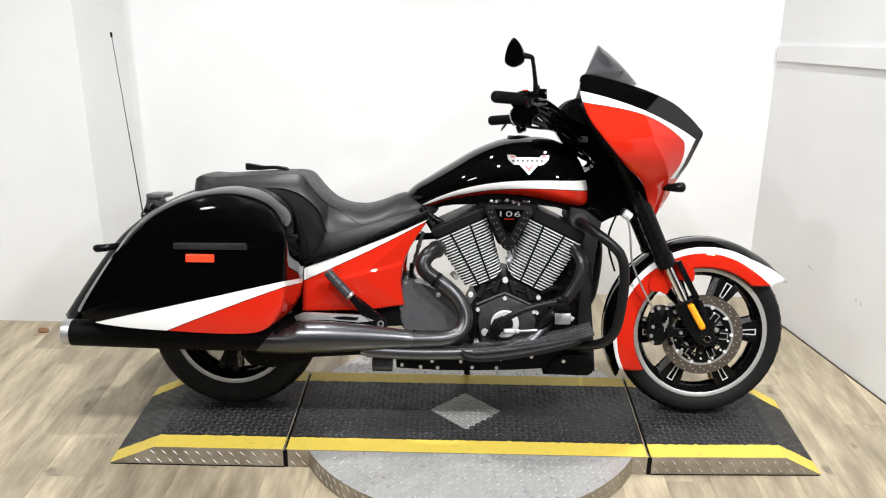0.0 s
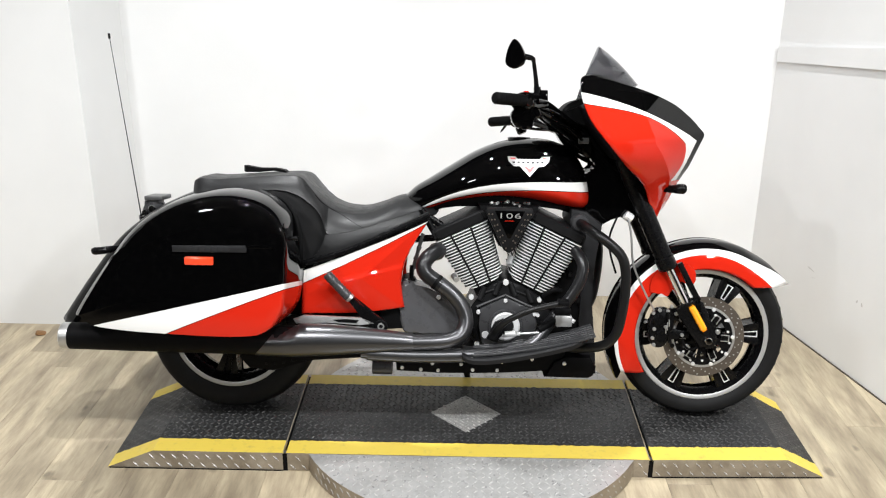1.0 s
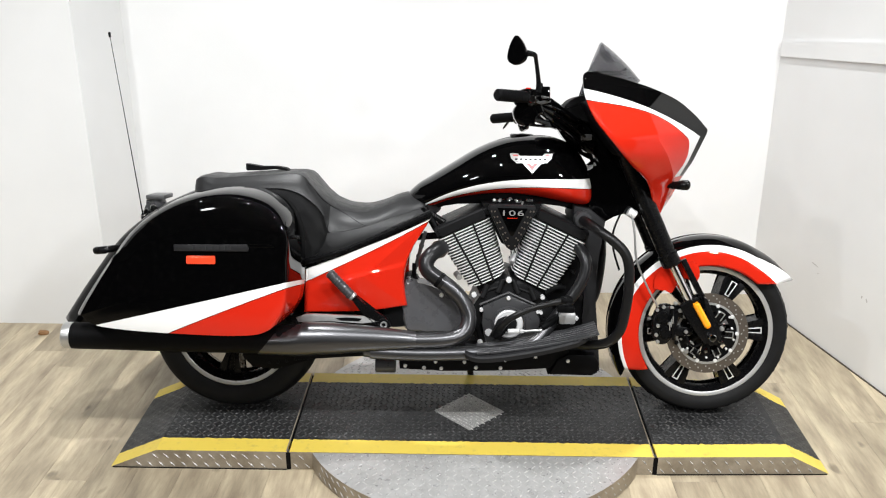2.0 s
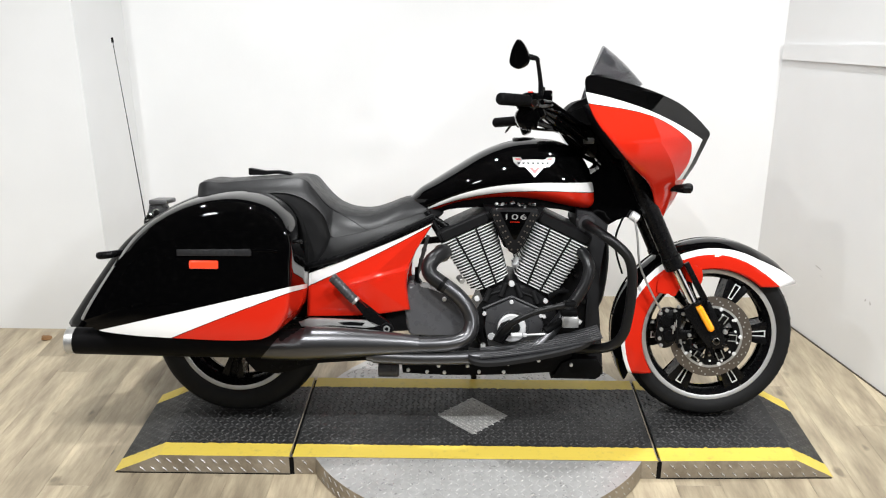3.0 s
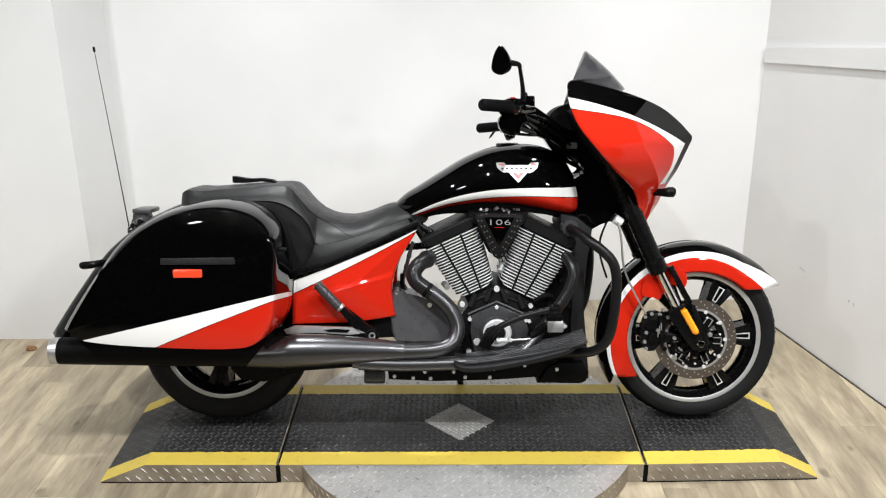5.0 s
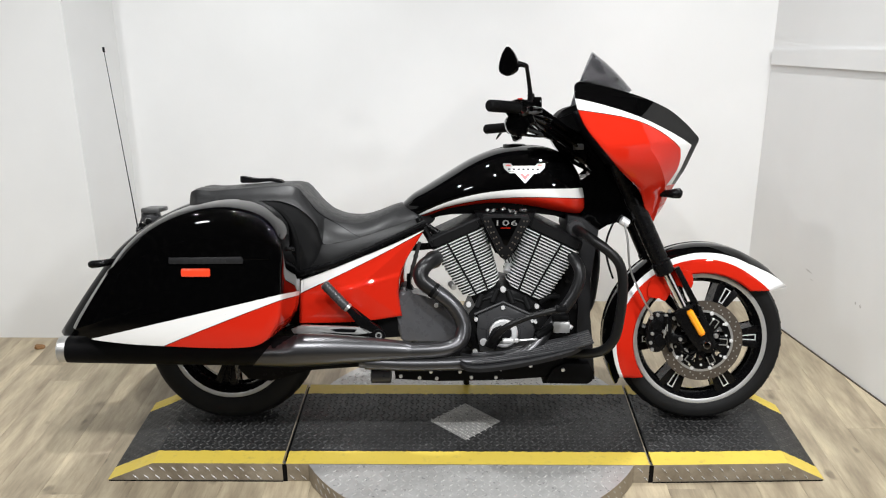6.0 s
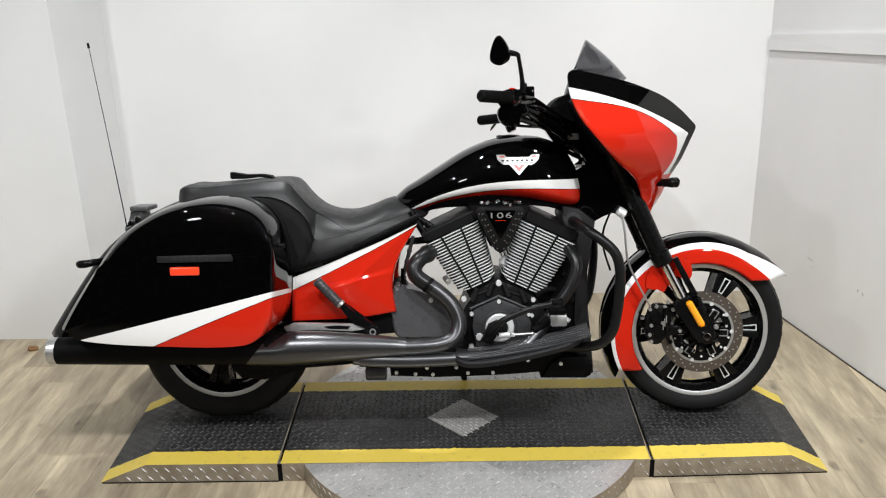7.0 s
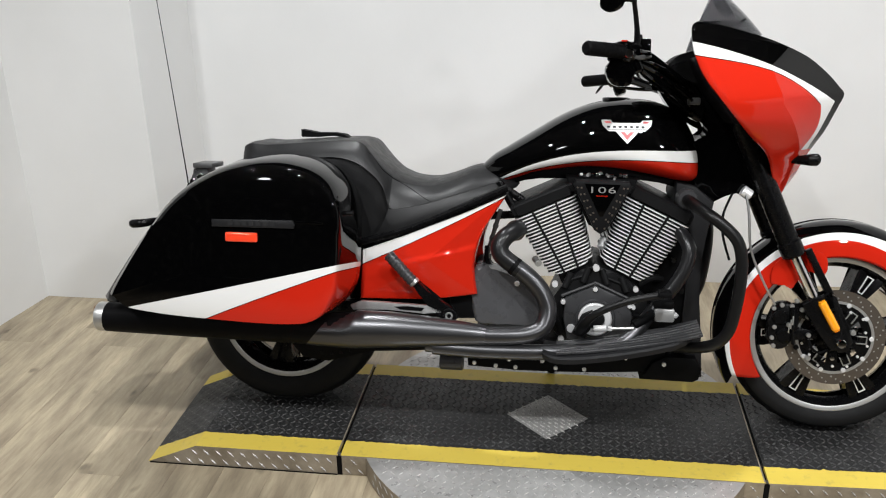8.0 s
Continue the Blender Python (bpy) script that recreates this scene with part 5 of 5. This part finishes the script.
# V-shaped cover with the number
bm = prism([(0.058, 0.752), (0.208, 0.750), (0.214, 0.735), (0.150, 0.612), (0.132, 0.600), (0.114, 0.612), (0.052, 0.738)], -0.205, -0.150, 0.008)
cover = part("intake_cover", bm, M_CASE, bike, "black V-shaped intake cover with rivets")
bm = prism([(0.083, 0.744), (0.183, 0.743), (0.137, 0.652), (0.128, 0.652)], -0.2085, -0.2045, 0.002)
part("cover_plate", bm, M_BLACK, cover, "gloss black triangular plate")
for side in (0, 1):
    for k in range(7):
        q = k / 6
        for lane in (0.0, 1.0):
            u = (0.064 + lane * 0.011 + (0.122 - 0.064 - lane * 0.005) * q) if side == 0 else (0.203 - lane * 0.011 - (0.203 - 0.143 - lane * 0.005) * q)
            w = 0.732 - (0.732 - 0.618 - 0.008 * lane) * q
            if k < 6 or lane == 0.0:
                part("rivet", rod((u, -0.203, w), (u, -0.2065, w), 0.0030, 8), M_DISC, cover)
curve = bpy.data.curves.new("number", "FONT")
curve.body, curve.size, curve.extrude, curve.align_x = "106", 0.031, 0.0015, "CENTER"
curve.space_character = 1.15
text = new("number_badge", curve)
text.parent = cover
text.matrix_local = Matrix.Translation((0.132, -0.2105, 0.719)) @ Matrix.Rotation(radians(90), 4, "X") @ Matrix.Diagonal((1.55, 0.80, 1, 1))
curve.materials.append(M_RING)
bm = box(0.116, 0.148, -0.2095, -0.2085, 0.7095, 0.7112)
part("red_lettering_bar", bm, M_RED, cover, "small red lettering bar")
part("intake_box", prism([(0.030, 0.756), (0.236, 0.754), (0.165, 0.618), (0.140, 0.606), (0.124, 0.606), (0.100, 0.618)], -0.148, 0.10, 0.008), M_MATTE, bike, "dark air box behind the cover")
# throttle parts glimpsed below the tank
rng_fit = random.Random(11)
for k in range(11):
    u, w = 0.072 + 0.0125 * k, 0.757 + rng_fit.uniform(-0.003, 0.010)
    if k % 3 == 1:
        part("intake_fitting", box(u - 0.006, u + 0.007, -0.150, -0.13, w - 0.004, w + 0.005, 0.002), M_CHROME, bike)
    else:
        part("intake_fitting", rod((u, -0.12, w), (u + rng_fit.uniform(-0.008, 0.010), -0.152, w + rng_fit.uniform(-0.004, 0.006)), rng_fit.uniform(0.0035, 0.0065), 8), M_CHROME if k % 2 else M_RING, bike)

# charcoal side cover behind the header
rings = []
shape = [(p.x, p.y) for p in spline([(-0.228, 0.478), (-0.190, 0.485), (-0.141, 0.476), (-0.090, 0.452), (-0.045, 0.418), (-0.018, 0.380), (-0.010, 0.335), (-0.05, 0.320), (-0.13, 0.320), (-0.222, 0.325)], 4, True)]
bm = prism(shape, -0.178, -0.08, 0.014, seg=3)
side_cover = part("gear_cover", bm, M_COVER, bike, "charcoal painted gearbox cover")
part("bolt", bolt(-0.100, -0.172, 0.444, 0.008, 0.014), M_ALU, side_cover)
bm = prism([(-0.235, 0.47), (-0.20, 0.47), (-0.21, 0.33), (-0.30, 0.325), (-0.30, 0.40), (-0.22, 0.405)], -0.17, 0.15, 0.01)
part("swingarm_pivot", bm, M_MATTE, bike, "black swingarm pivot casting")

# exhaust
HEADER = [(-0.085, -0.10, 0.604), (-0.108, -0.17, 0.600), (-0.136, -0.205, 0.584), (-0.150, -0.218, 0.560), (-0.143, -0.226, 0.534), (-0.106, -0.232, 0.506), (-0.062, -0.238, 0.474),
          (-0.026, -0.242, 0.434), (-0.008, -0.248, 0.385), (-0.020, -0.262, 0.340), (-0.062, -0.275, 0.319), (-0.13, -0.285, 0.313), (-0.22, -0.29, 0.312)]
exhaust = part("exhaust", tube(HEADER[5:], 0.0260, 18), M_PIPE, bike, "dark grey twin exhaust system with a long silencer")
# the upper bend's dim reflections are painted in with the darker coating
part("header_bend", tube(HEADER[:6] + [(-0.090, -0.2345, 0.494)], [0.0255, 0.0255, 0.026, 0.026, 0.026, 0.0262, 0.0262], 18), M_HEADER, exhaust, "upper bend of the header, coloured darker for its dim reflections")
part("header_clamp", rod((-0.112, -0.2315, 0.510), (-0.098, -0.2335, 0.500), 0.0272, 18), M_MATTE, exhaust)
FRONT_PIPE = [(0.335, -0.10, 0.612), (0.362, -0.155, 0.602), (0.382, -0.185, 0.565), (0.376, -0.195, 0.52), (0.352, -0.20, 0.47), (0.315, -0.205, 0.42), (0.26, -0.22, 0.35), (0.20, -0.25, 0.296), (0.10, -0.27, 0.275), (-0.05, -0.28, 0.268), (-0.20, -0.29, 0.268), (-0.33, -0.295, 0.275)]
part("front_header", tube(FRONT_PIPE[:7], [0.0195, 0.0195, 0.0195, 0.0195, 0.0198, 0.020, 0.0205], 16), M_HEADER, exhaust, "front header pipe in a darker copy of the exhaust coating")
part("lower_pipe", tube(FRONT_PIPE[6:], [0.0205, 0.0215, 0.022, 0.0225, 0.0225, 0.0225], 16), M_PIPE, exhaust, "dark grey pipe below the floorboard")
bm = tube([(-0.18, -0.29, 0.314), (-0.30, -0.293, 0.318), (-0.45, -0.298, 0.320), (-0.56, -0.302, 0.318), (-0.615, -0.304, 0.315), (-0.66, -0.305, 0.314)],
          [0.027, 0.040, 0.052, 0.056, 0.050, 0.046], 24)
for v in bm.verts:  # its rear end is cut on the slant
    if v.co.x < -0.55:
        v.co.x += 0.85 * (v.co.z - 0.315) * min(1.0, (-0.55 - v.co.x) / 0.05)
part("silencer", bm, M_PIPE, exhaust, "satin dark grey silencer")
bm = tube([(-0.56, -0.302, 0.3165), (-0.62, -0.304, 0.315), (-0.66, -0.305, 0.314), (-0.90, -0.308, 0.316), (-1.25, -0.31, 0.322), (-1.302, -0.31, 0.323)], [0.0500, 0.0485, 0.0455, 0.0445, 0.044, 0.044], 24)
part("silencer_end", bm, M_MATTE, exhaust, "black rear length of the silencer")
bm = tube([(-0.35, -0.293, 0.280), (-0.25, -0.292, 0.272)], 0.0215, 14)
part("header_joint", bm, M_PIPE, exhaust)
bm = turned([(0.036, 0.0), (0.0425, 0.0), (0.0435, 0.004), (0.0435, 0.028), (0.041, 0.031), (0.036, 0.030)], 0, 0, n=32)
bm.transform(Matrix.Translation((-1.300, -0.31, 0.323)) @ Matrix.Rotation(radians(90), 4, "Z"))
part("exhaust_tip", bm, M_RING, exhaust, "brushed bright silencer tip")
part("header_flange", rod((-0.103, -0.145, 0.596), (-0.117, -0.165, 0.596), 0.030, 16), M_DISC, exhaust)
bm = prism([(-0.580, 0.378), (-0.545, 0.392), (-0.34, 0.386), (-0.30, 0.366), (-0.36, 0.362), (-0.47, 0.372), (-0.57, 0.362)], -0.262, -0.246, 0.003)
part("silencer_bracket", bm, M_RING, exhaust, "light steel bracket above the silencer")
part("bracket_hole", prism([(-0.45, 0.379), (-0.41, 0.382), (-0.36, 0.379), (-0.37, 0.369), (-0.43, 0.371)], -0.2645, -0.258, 0.002), M_MATTE, exhaust)

# floorboards, pedal and master cylinder
for side in (-1, 1):
    outline = [(-0.018, 0.272), (0.02, 0.270), (0.10, 0.284), (0.22, 0.312), (0.34, 0.346), (0.412, 0.372)]
    rings = []
    for t, (u, w) in enumerate((p.x, p.y) for p in spline(outline, 3)):
        q = t / 15
        inner, outer = 0.20, 0.275 + 0.075 * math.sin(math.pi * min(1, q * 0.75 + 0.12)) ** 0.6
        drop = 0.034 * q
        tip = min(1.0, max(0.0, (q - 0.78) / 0.22))
        outer += (0.222 - outer) * tip * tip
        rings.append([(u, side * inner, w + 0.014 - 0.6 * drop), (u, side * outer, w + 0.012 - drop), (u, side * (outer + 0.004), w + 0.006 - drop), (u, side * outer, w - 0.008 - drop), (u, side * inner, w - 0.010)])
    board = part("floorboard", loft(rings), M_COOLER, bike, "black rider floorboard with grey ribs")
    for k in range(7):
        f = 0.215 + 0.0185 * k
        pts = [(u, side * f, w + 0.0145 - 0.034 * (u + 0.018) / 0.43 * (0.6 + 0.4 * (f - 0.20) / 0.13)) for u, w in outline[1:]]
        part("floorboard_rib", tube(pts, 0.0045, 6, 3), M_GREY, board)
pedal = part("brake_pedal", tube([(0.085, -0.23, 0.325), (0.095, -0.27, 0.352), (0.125, -0.30, 0.392), (0.185, -0.31, 0.425), (0.25, -0.315, 0.446), (0.305, -0.315, 0.458)], [0.016, 0.014, 0.011, 0.010, 0.010, 0.012], 12), M_TUBE, bike, "black curved rear brake pedal")
part("pedal_pad", box(0.288, 0.325, -0.335, -0.285, 0.452, 0.468, 0.006), M_MATTE, pedal)
bm = box(0.290, 0.346, -0.245, -0.195, 0.362, 0.402, 0.008)
master = part("master_cylinder", bm, M_STRIPE, bike, "pale rear brake fluid reservoir with black cap")
bm = box(0.286, 0.342, -0.248, -0.192, 0.402, 0.424, 0.007)
part("reservoir_cap", bm, M_MATTE, master, "black reservoir cap")
part("reservoir_clip", rod((0.346, -0.225, 0.375), (0.354, -0.225, 0.385), 0.008, 8), M_ALU, master)
part("push_rod", rod((0.122, -0.25, 0.337), (0.158, -0.25, 0.339), 0.0095, 12), M_ALU, master, "bright pedal push rod")
part("push_rod_nut", rod((0.162, -0.25, 0.339), (0.174, -0.25, 0.339), 0.0075, 6), M_ALU, master)
part("push_rod_end", rod((0.174, -0.25, 0.339), (0.235, -0.245, 0.342), 0.0045, 10), M_RING, master)
part("push_rod_boot", rod((0.235, -0.24, 0.350), (0.290, -0.228, 0.385), 0.014, 12), M_MATTE, master)
part("pedal_plate", prism([(0.062, 0.315), (0.090, 0.372), (0.118, 0.385), (0.130, 0.372), (0.108, 0.330), (0.100, 0.300)], -0.236, -0.214, 0.006), M_CASE, pedal)

# engine guard bars
for side in (-1, 1):
    bar = part("engine_guard", tube([(0.372, side * 0.13, 0.700), (0.385, side * 0.20, 0.694), (0.412, side * 0.262, 0.678), (0.452, side * 0.285, 0.650), (0.490, side * 0.29, 0.612), (0.506, side * 0.29, 0.565), (0.508, side * 0.29, 0.50), (0.500, side * 0.288, 0.42), (0.485, side * 0.282, 0.352), (0.450, side * 0.262, 0.308), (0.39, side * 0.215, 0.285), (0.32, side * 0.15, 0.268)], 0.0165, 16), M_TUBE, bike, "satin black tubular engine guard")
    part("guard_clamp", rod((0.372, side * 0.11, 0.700), (0.376, side * 0.15, 0.698), 0.030, 16), M_GREY, bar)

# frame, radiator cover and belly
bm = prism([(0.345, 0.745), (0.40, 0.735), (0.455, 0.69), (0.440, 0.60), (0.428, 0.52), (0.430, 0.40), (0.442, 0.28), (0.452, 0.165), (0.40, 0.155), (0.385, 0.21), (0.385, 0.35), (0.392, 0.52), (0.385, 0.62), (0.345, 0.68)], -0.115, 0.115, 0.012)
part("oil_cooler_cover", bm, M_COOLER, bike, "charcoal oil cooler and front frame cover")
bm = prism([(-0.250, 0.222), (-0.245, 0.170), (-0.10, 0.166), (0.03, 0.168), (0.15, 0.172), (0.275, 0.178), (0.34, 0.20), (0.34, 0.28), (-0.05, 0.275), (-0.22, 0.27)], -0.135, 0.135, 0.01)
sump = part("sump", bm, M_MATTE, bike, "black engine sump and lower frame")
bm = prism([(0.268, 0.160), (0.30, 0.215), (0.34, 0.235), (0.425, 0.235), (0.446, 0.20), (0.438, 0.168), (0.42, 0.158)], -0.15, 0.15, 0.012)
part("frame_cradle", bm, M_MATTE, bike, "black frame cradle end")
for u, w in ((-0.225, 0.184), (-0.16, 0.178), (-0.10, 0.176), (0.02, 0.180), (0.105, 0.18), (0.225, 0.222), (0.335, 0.212), (-0.02, 0.20), (-0.12, 0.20), (0.12, 0.21)):
    part("bolt", bolt(u, -0.132 if u < 0.3 else -0.147, w, 0.0065, 0.010), M_ALU, sump, "bright bolt")
bm = rod((-0.325, -0.17, 0.195), (-0.255, -0.17, 0.195), 0.026, 16)
part("filter_can", bm, M_GREY, bike, "dark grey canister below the frame")
bm = prism([(0.235, 0.452), (0.290, 0.500), (0.345, 0.600), (0.395, 0.640), (0.405, 0.300), (0.255, 0.300)], -0.095, 0.10, 0.012)
part("engine_side", bm, M_MATTE, bike, "dark inner side of the engine behind the header")
for u, w, r in ((0.300, 0.468, 0.010), (0.345, 0.520, 0.008), (0.372, 0.430, 0.009)):
    part("engine_fitting", rod((u, -0.090, w), (u + 0.006, -0.118, w - 0.004), r, 10), M_CASE, bike)
# swingarm and belt
bm = prism([(-0.86, 0.33), (-0.80, 0.335), (-0.30, 0.40), (-0.22, 0.40), (-0.22, 0.33), (-0.30, 0.32), (-0.80, 0.265), (-0.86, 0.275)], -0.135, -0.105, 0.008)
part("swingarm", bm, M_SATIN, bike, "black swingarm")
bm = prism([(-0.60, 0.275), (-0.32, 0.285), (-0.32, 0.235), (-0.60, 0.215)], -0.20, -0.10, 0.01)
part("lower_link", bm, M_MATTE, bike)
bm = prism([(-0.79, 0.215), (-0.755, 0.176), (-0.675, 0.168), (-0.537, 0.208), (-0.40, 0.240), (-0.30, 0.262), (-0.30, 0.325), (-0.60, 0.290), (-0.78, 0.255)], -0.152, -0.122, 0.008)
guard = part("belt_guard", bm, M_MATTE, bike, "black lower belt guard before the rear wheel")
for k in range(10):
    u = -0.70 + 0.030 * k
    part("guard_rib", box(u, u + 0.010, -0.1545, -0.150, 0.190 + 0.27 * max(0.0, u + 0.66) * 0.9, 0.198 + 0.27 * max(0.0, u + 0.66) * 0.9, 0.001, seg=1), M_CASE, guard)
# battery and backbone mass behind the cylinders
bm = prism([(-0.21, 0.745), (0.0, 0.80), (0.36, 0.79), (0.38, 0.715), (0.30, 0.738), (0.20, 0.760), (-0.05, 0.752), (-0.14, 0.718)], -0.07, 0.07, 0.01)
part("backbone", bm, M_MATTE, bike, "black frame backbone below the tank")
part("frame_strut", rod((-0.158, -0.10, 0.650), (-0.207, -0.10, 0.470), 0.0065, 10), M_DULL, bike, "thin steel strut before the gearbox")
for k in (0.25, 0.45, 0.62):
    p = Vector((-0.158, -0.10, 0.650)).lerp(Vector((-0.207, -0.10, 0.470)), k)
    part("strut_collar", rod(p, p + Vector((-0.003, 0, -0.011)), 0.0085, 10), M_DULL, bike)
part("breather_hose", tube([(-0.196, -0.11, 0.540), (-0.197, -0.11, 0.505), (-0.188, -0.11, 0.484), (-0.165, -0.11, 0.472), (-0.140, -0.11, 0.476)], 0.0065, 10), M_MATTE, bike, "black breather hose")
for a, b in (((-0.150, -0.09, 0.715), (-0.060, -0.09, 0.655)), ((-0.190, -0.09, 0.628), (-0.060, -0.09, 0.640)), ((-0.165, -0.11, 0.735), (-0.115, -0.11, 0.650))):
    part("frame_brace", rod(a, b, 0.012, 10), M_SATIN, bike, "black frame brace below the seat nose")
# brake hose in front of the cooler
bm = tube([(0.498, -0.14, 0.72), (0.475, -0.15, 0.66), (0.478, -0.15, 0.60), (0.50, -0.15, 0.53)], 0.0035, 6)
part("clutch_hose", bm, M_MATTE, bike)
bm = tube([(0.535, -0.13, 0.73), (0.548, -0.14, 0.66), (0.560, -0.14, 0.56), (0.60, -0.14, 0.47), (0.640, -0.13, 0.40)], 0.0035, 6)
part("brake_hose", bm, M_RING, bike, "braided steel brake hose")
bm = rod((0.528, -0.12, 0.728), (0.552, -0.12, 0.712), 0.016, 12)
part("horn_fitting", bm, M_ALU, bike, "small bright horn fitting")
# side stand, on the far side
stand = part("side_stand", tube([(-0.05, 0.14, 0.20), (0.0, 0.22, 0.08), (0.02, 0.262, -0.060)], [0.014, 0.012, 0.012], 10), M_SATIN, bike, "black side stand, folded out")

# tank emblem, as a plain winged shape
turn = Matrix.Translation((0.195, -0.160, 0.89)) @ Matrix.Rotation(radians(-24), 4, "X") @ Matrix.Translation((-0.195, 0, -0.89))
bm = prism([(0.124, 0.922), (0.150, 0.922), (0.157, 0.913), (0.232, 0.913), (0.239, 0.922), (0.265, 0.922), (0.262, 0.905), (0.246, 0.888), (0.229, 0.888), (0.197, 0.851), (0.165, 0.888), (0.146, 0.888), (0.128, 0.905)], -0.004, 0.0)
bm.transform(turn)
emblem = part("tank_emblem", bm, M_RING, tank, "silver and red winged tank emblem")
for shape in ([(0.178, 0.885), (0.190, 0.885), (0.197, 0.876), (0.204, 0.885), (0.216, 0.885), (0.197, 0.861)], [(0.132, 0.917), (0.147, 0.917), (0.152, 0.912), (0.135, 0.912)], [(0.242, 0.917), (0.257, 0.917), (0.254, 0.912), (0.237, 0.912)]):
    bm = prism(shape, -0.0052, -0.003)
    bm.transform(turn)
    part("emblem_inlay", bm, M_ENAMEL, emblem, "faded red enamel inlay")
for k in range(7):
    u = 0.140 + 0.0158 * k
    bm = prism([(u + 0.001, 0.8972), (u, 0.9035), (u + 0.0095, 0.9035), (u + 0.0085, 0.8972)], -0.0050, -0.003)
    bm.transform(turn)
    part("emblem_bar", bm, M_STRIP, emblem)
bm = prism([(0.142, 0.8925), (0.142, 0.8937), (0.250, 0.8937), (0.250, 0.8925)], -0.0050, -0.003)
bm.transform(turn)
part("emblem_line", bm, M_STRIP, emblem)

# ---------------------------------------------------------------- loose thing on the floor
rings = []
rnd = random.Random(5)
bm = bmesh.new()
bmesh.ops.create_icosphere(bm, subdivisions=2, radius=0.02)
for v in bm.verts:
    v.co = Vector((v.co.x * 1.2, v.co.y * 0.8, v.co.z * 0.55)) * (0.75 + 0.5 * rnd.random())
    v.co.z = max(v.co.z + 0.008, 0.0005)
ob = part("dry_leaf", bm, M_LEAF)
ob.location = (-1.875, 0.718, 0.0)
tagged(ob, "crumpled dry brown leaf lying on the wood floor", "leaf")

# ---------------------------------------------------------------- floor planks
PLANK, LONG = 0.148, 1.22
floor = bpy.data.objects["floor"]
rnd = random.Random(11)
bm = bmesh.new()
box(-PLANK / 2 + 0.0002, PLANK / 2 - 0.0002, -LONG / 2 + 0.0002, LONG / 2 - 0.0002, -0.006, 0.0, 0.0006, bm=bm, seg=1)
me = bpy.data.meshes.new("plank")
bm.to_mesh(me)
bm.free()
me.materials.append(M_WOOD)
rest = []
for i in range(-60, 61):
    shift = rnd.random() * LONG
    for j in range(-10, 2):
        y = j * LONG + shift
        if y - LONG / 2 > 1.25 or y - LONG / 2 < -11.9:
            continue
        if abs(i) > 19 or j < -4:
            rest.append((i * PLANK, y))
            continue
        ob = new("plank", me)
        ob.parent = floor
        ob.location = (i * PLANK, y, 0)
# the far part of the floor, beyond the bay
verts, faces = [], []
for x, y in rest:
    b, hx, hy = len(verts), PLANK / 2 - 0.0006, LONG / 2 - 0.0006
    verts += [(x + sx * hx, y + sy * hy, z) for z in (-0.006, 0.0) for sx, sy in ((-1, -1), (1, -1), (1, 1), (-1, 1))]
    faces += [(b + 4, b + 5, b + 6, b + 7), (b, b + 1, b + 5, b + 4), (b + 1, b + 2, b + 6, b + 5), (b + 2, b + 3, b + 7, b + 6), (b + 3, b, b + 4, b + 7)]
far = bpy.data.meshes.new("far_planks")
far.from_pydata(verts, [], faces)
far.materials.append(M_WOOD)
ob = new("far_planks", far)
ob.parent, ob["kind"] = floor, "stuff"
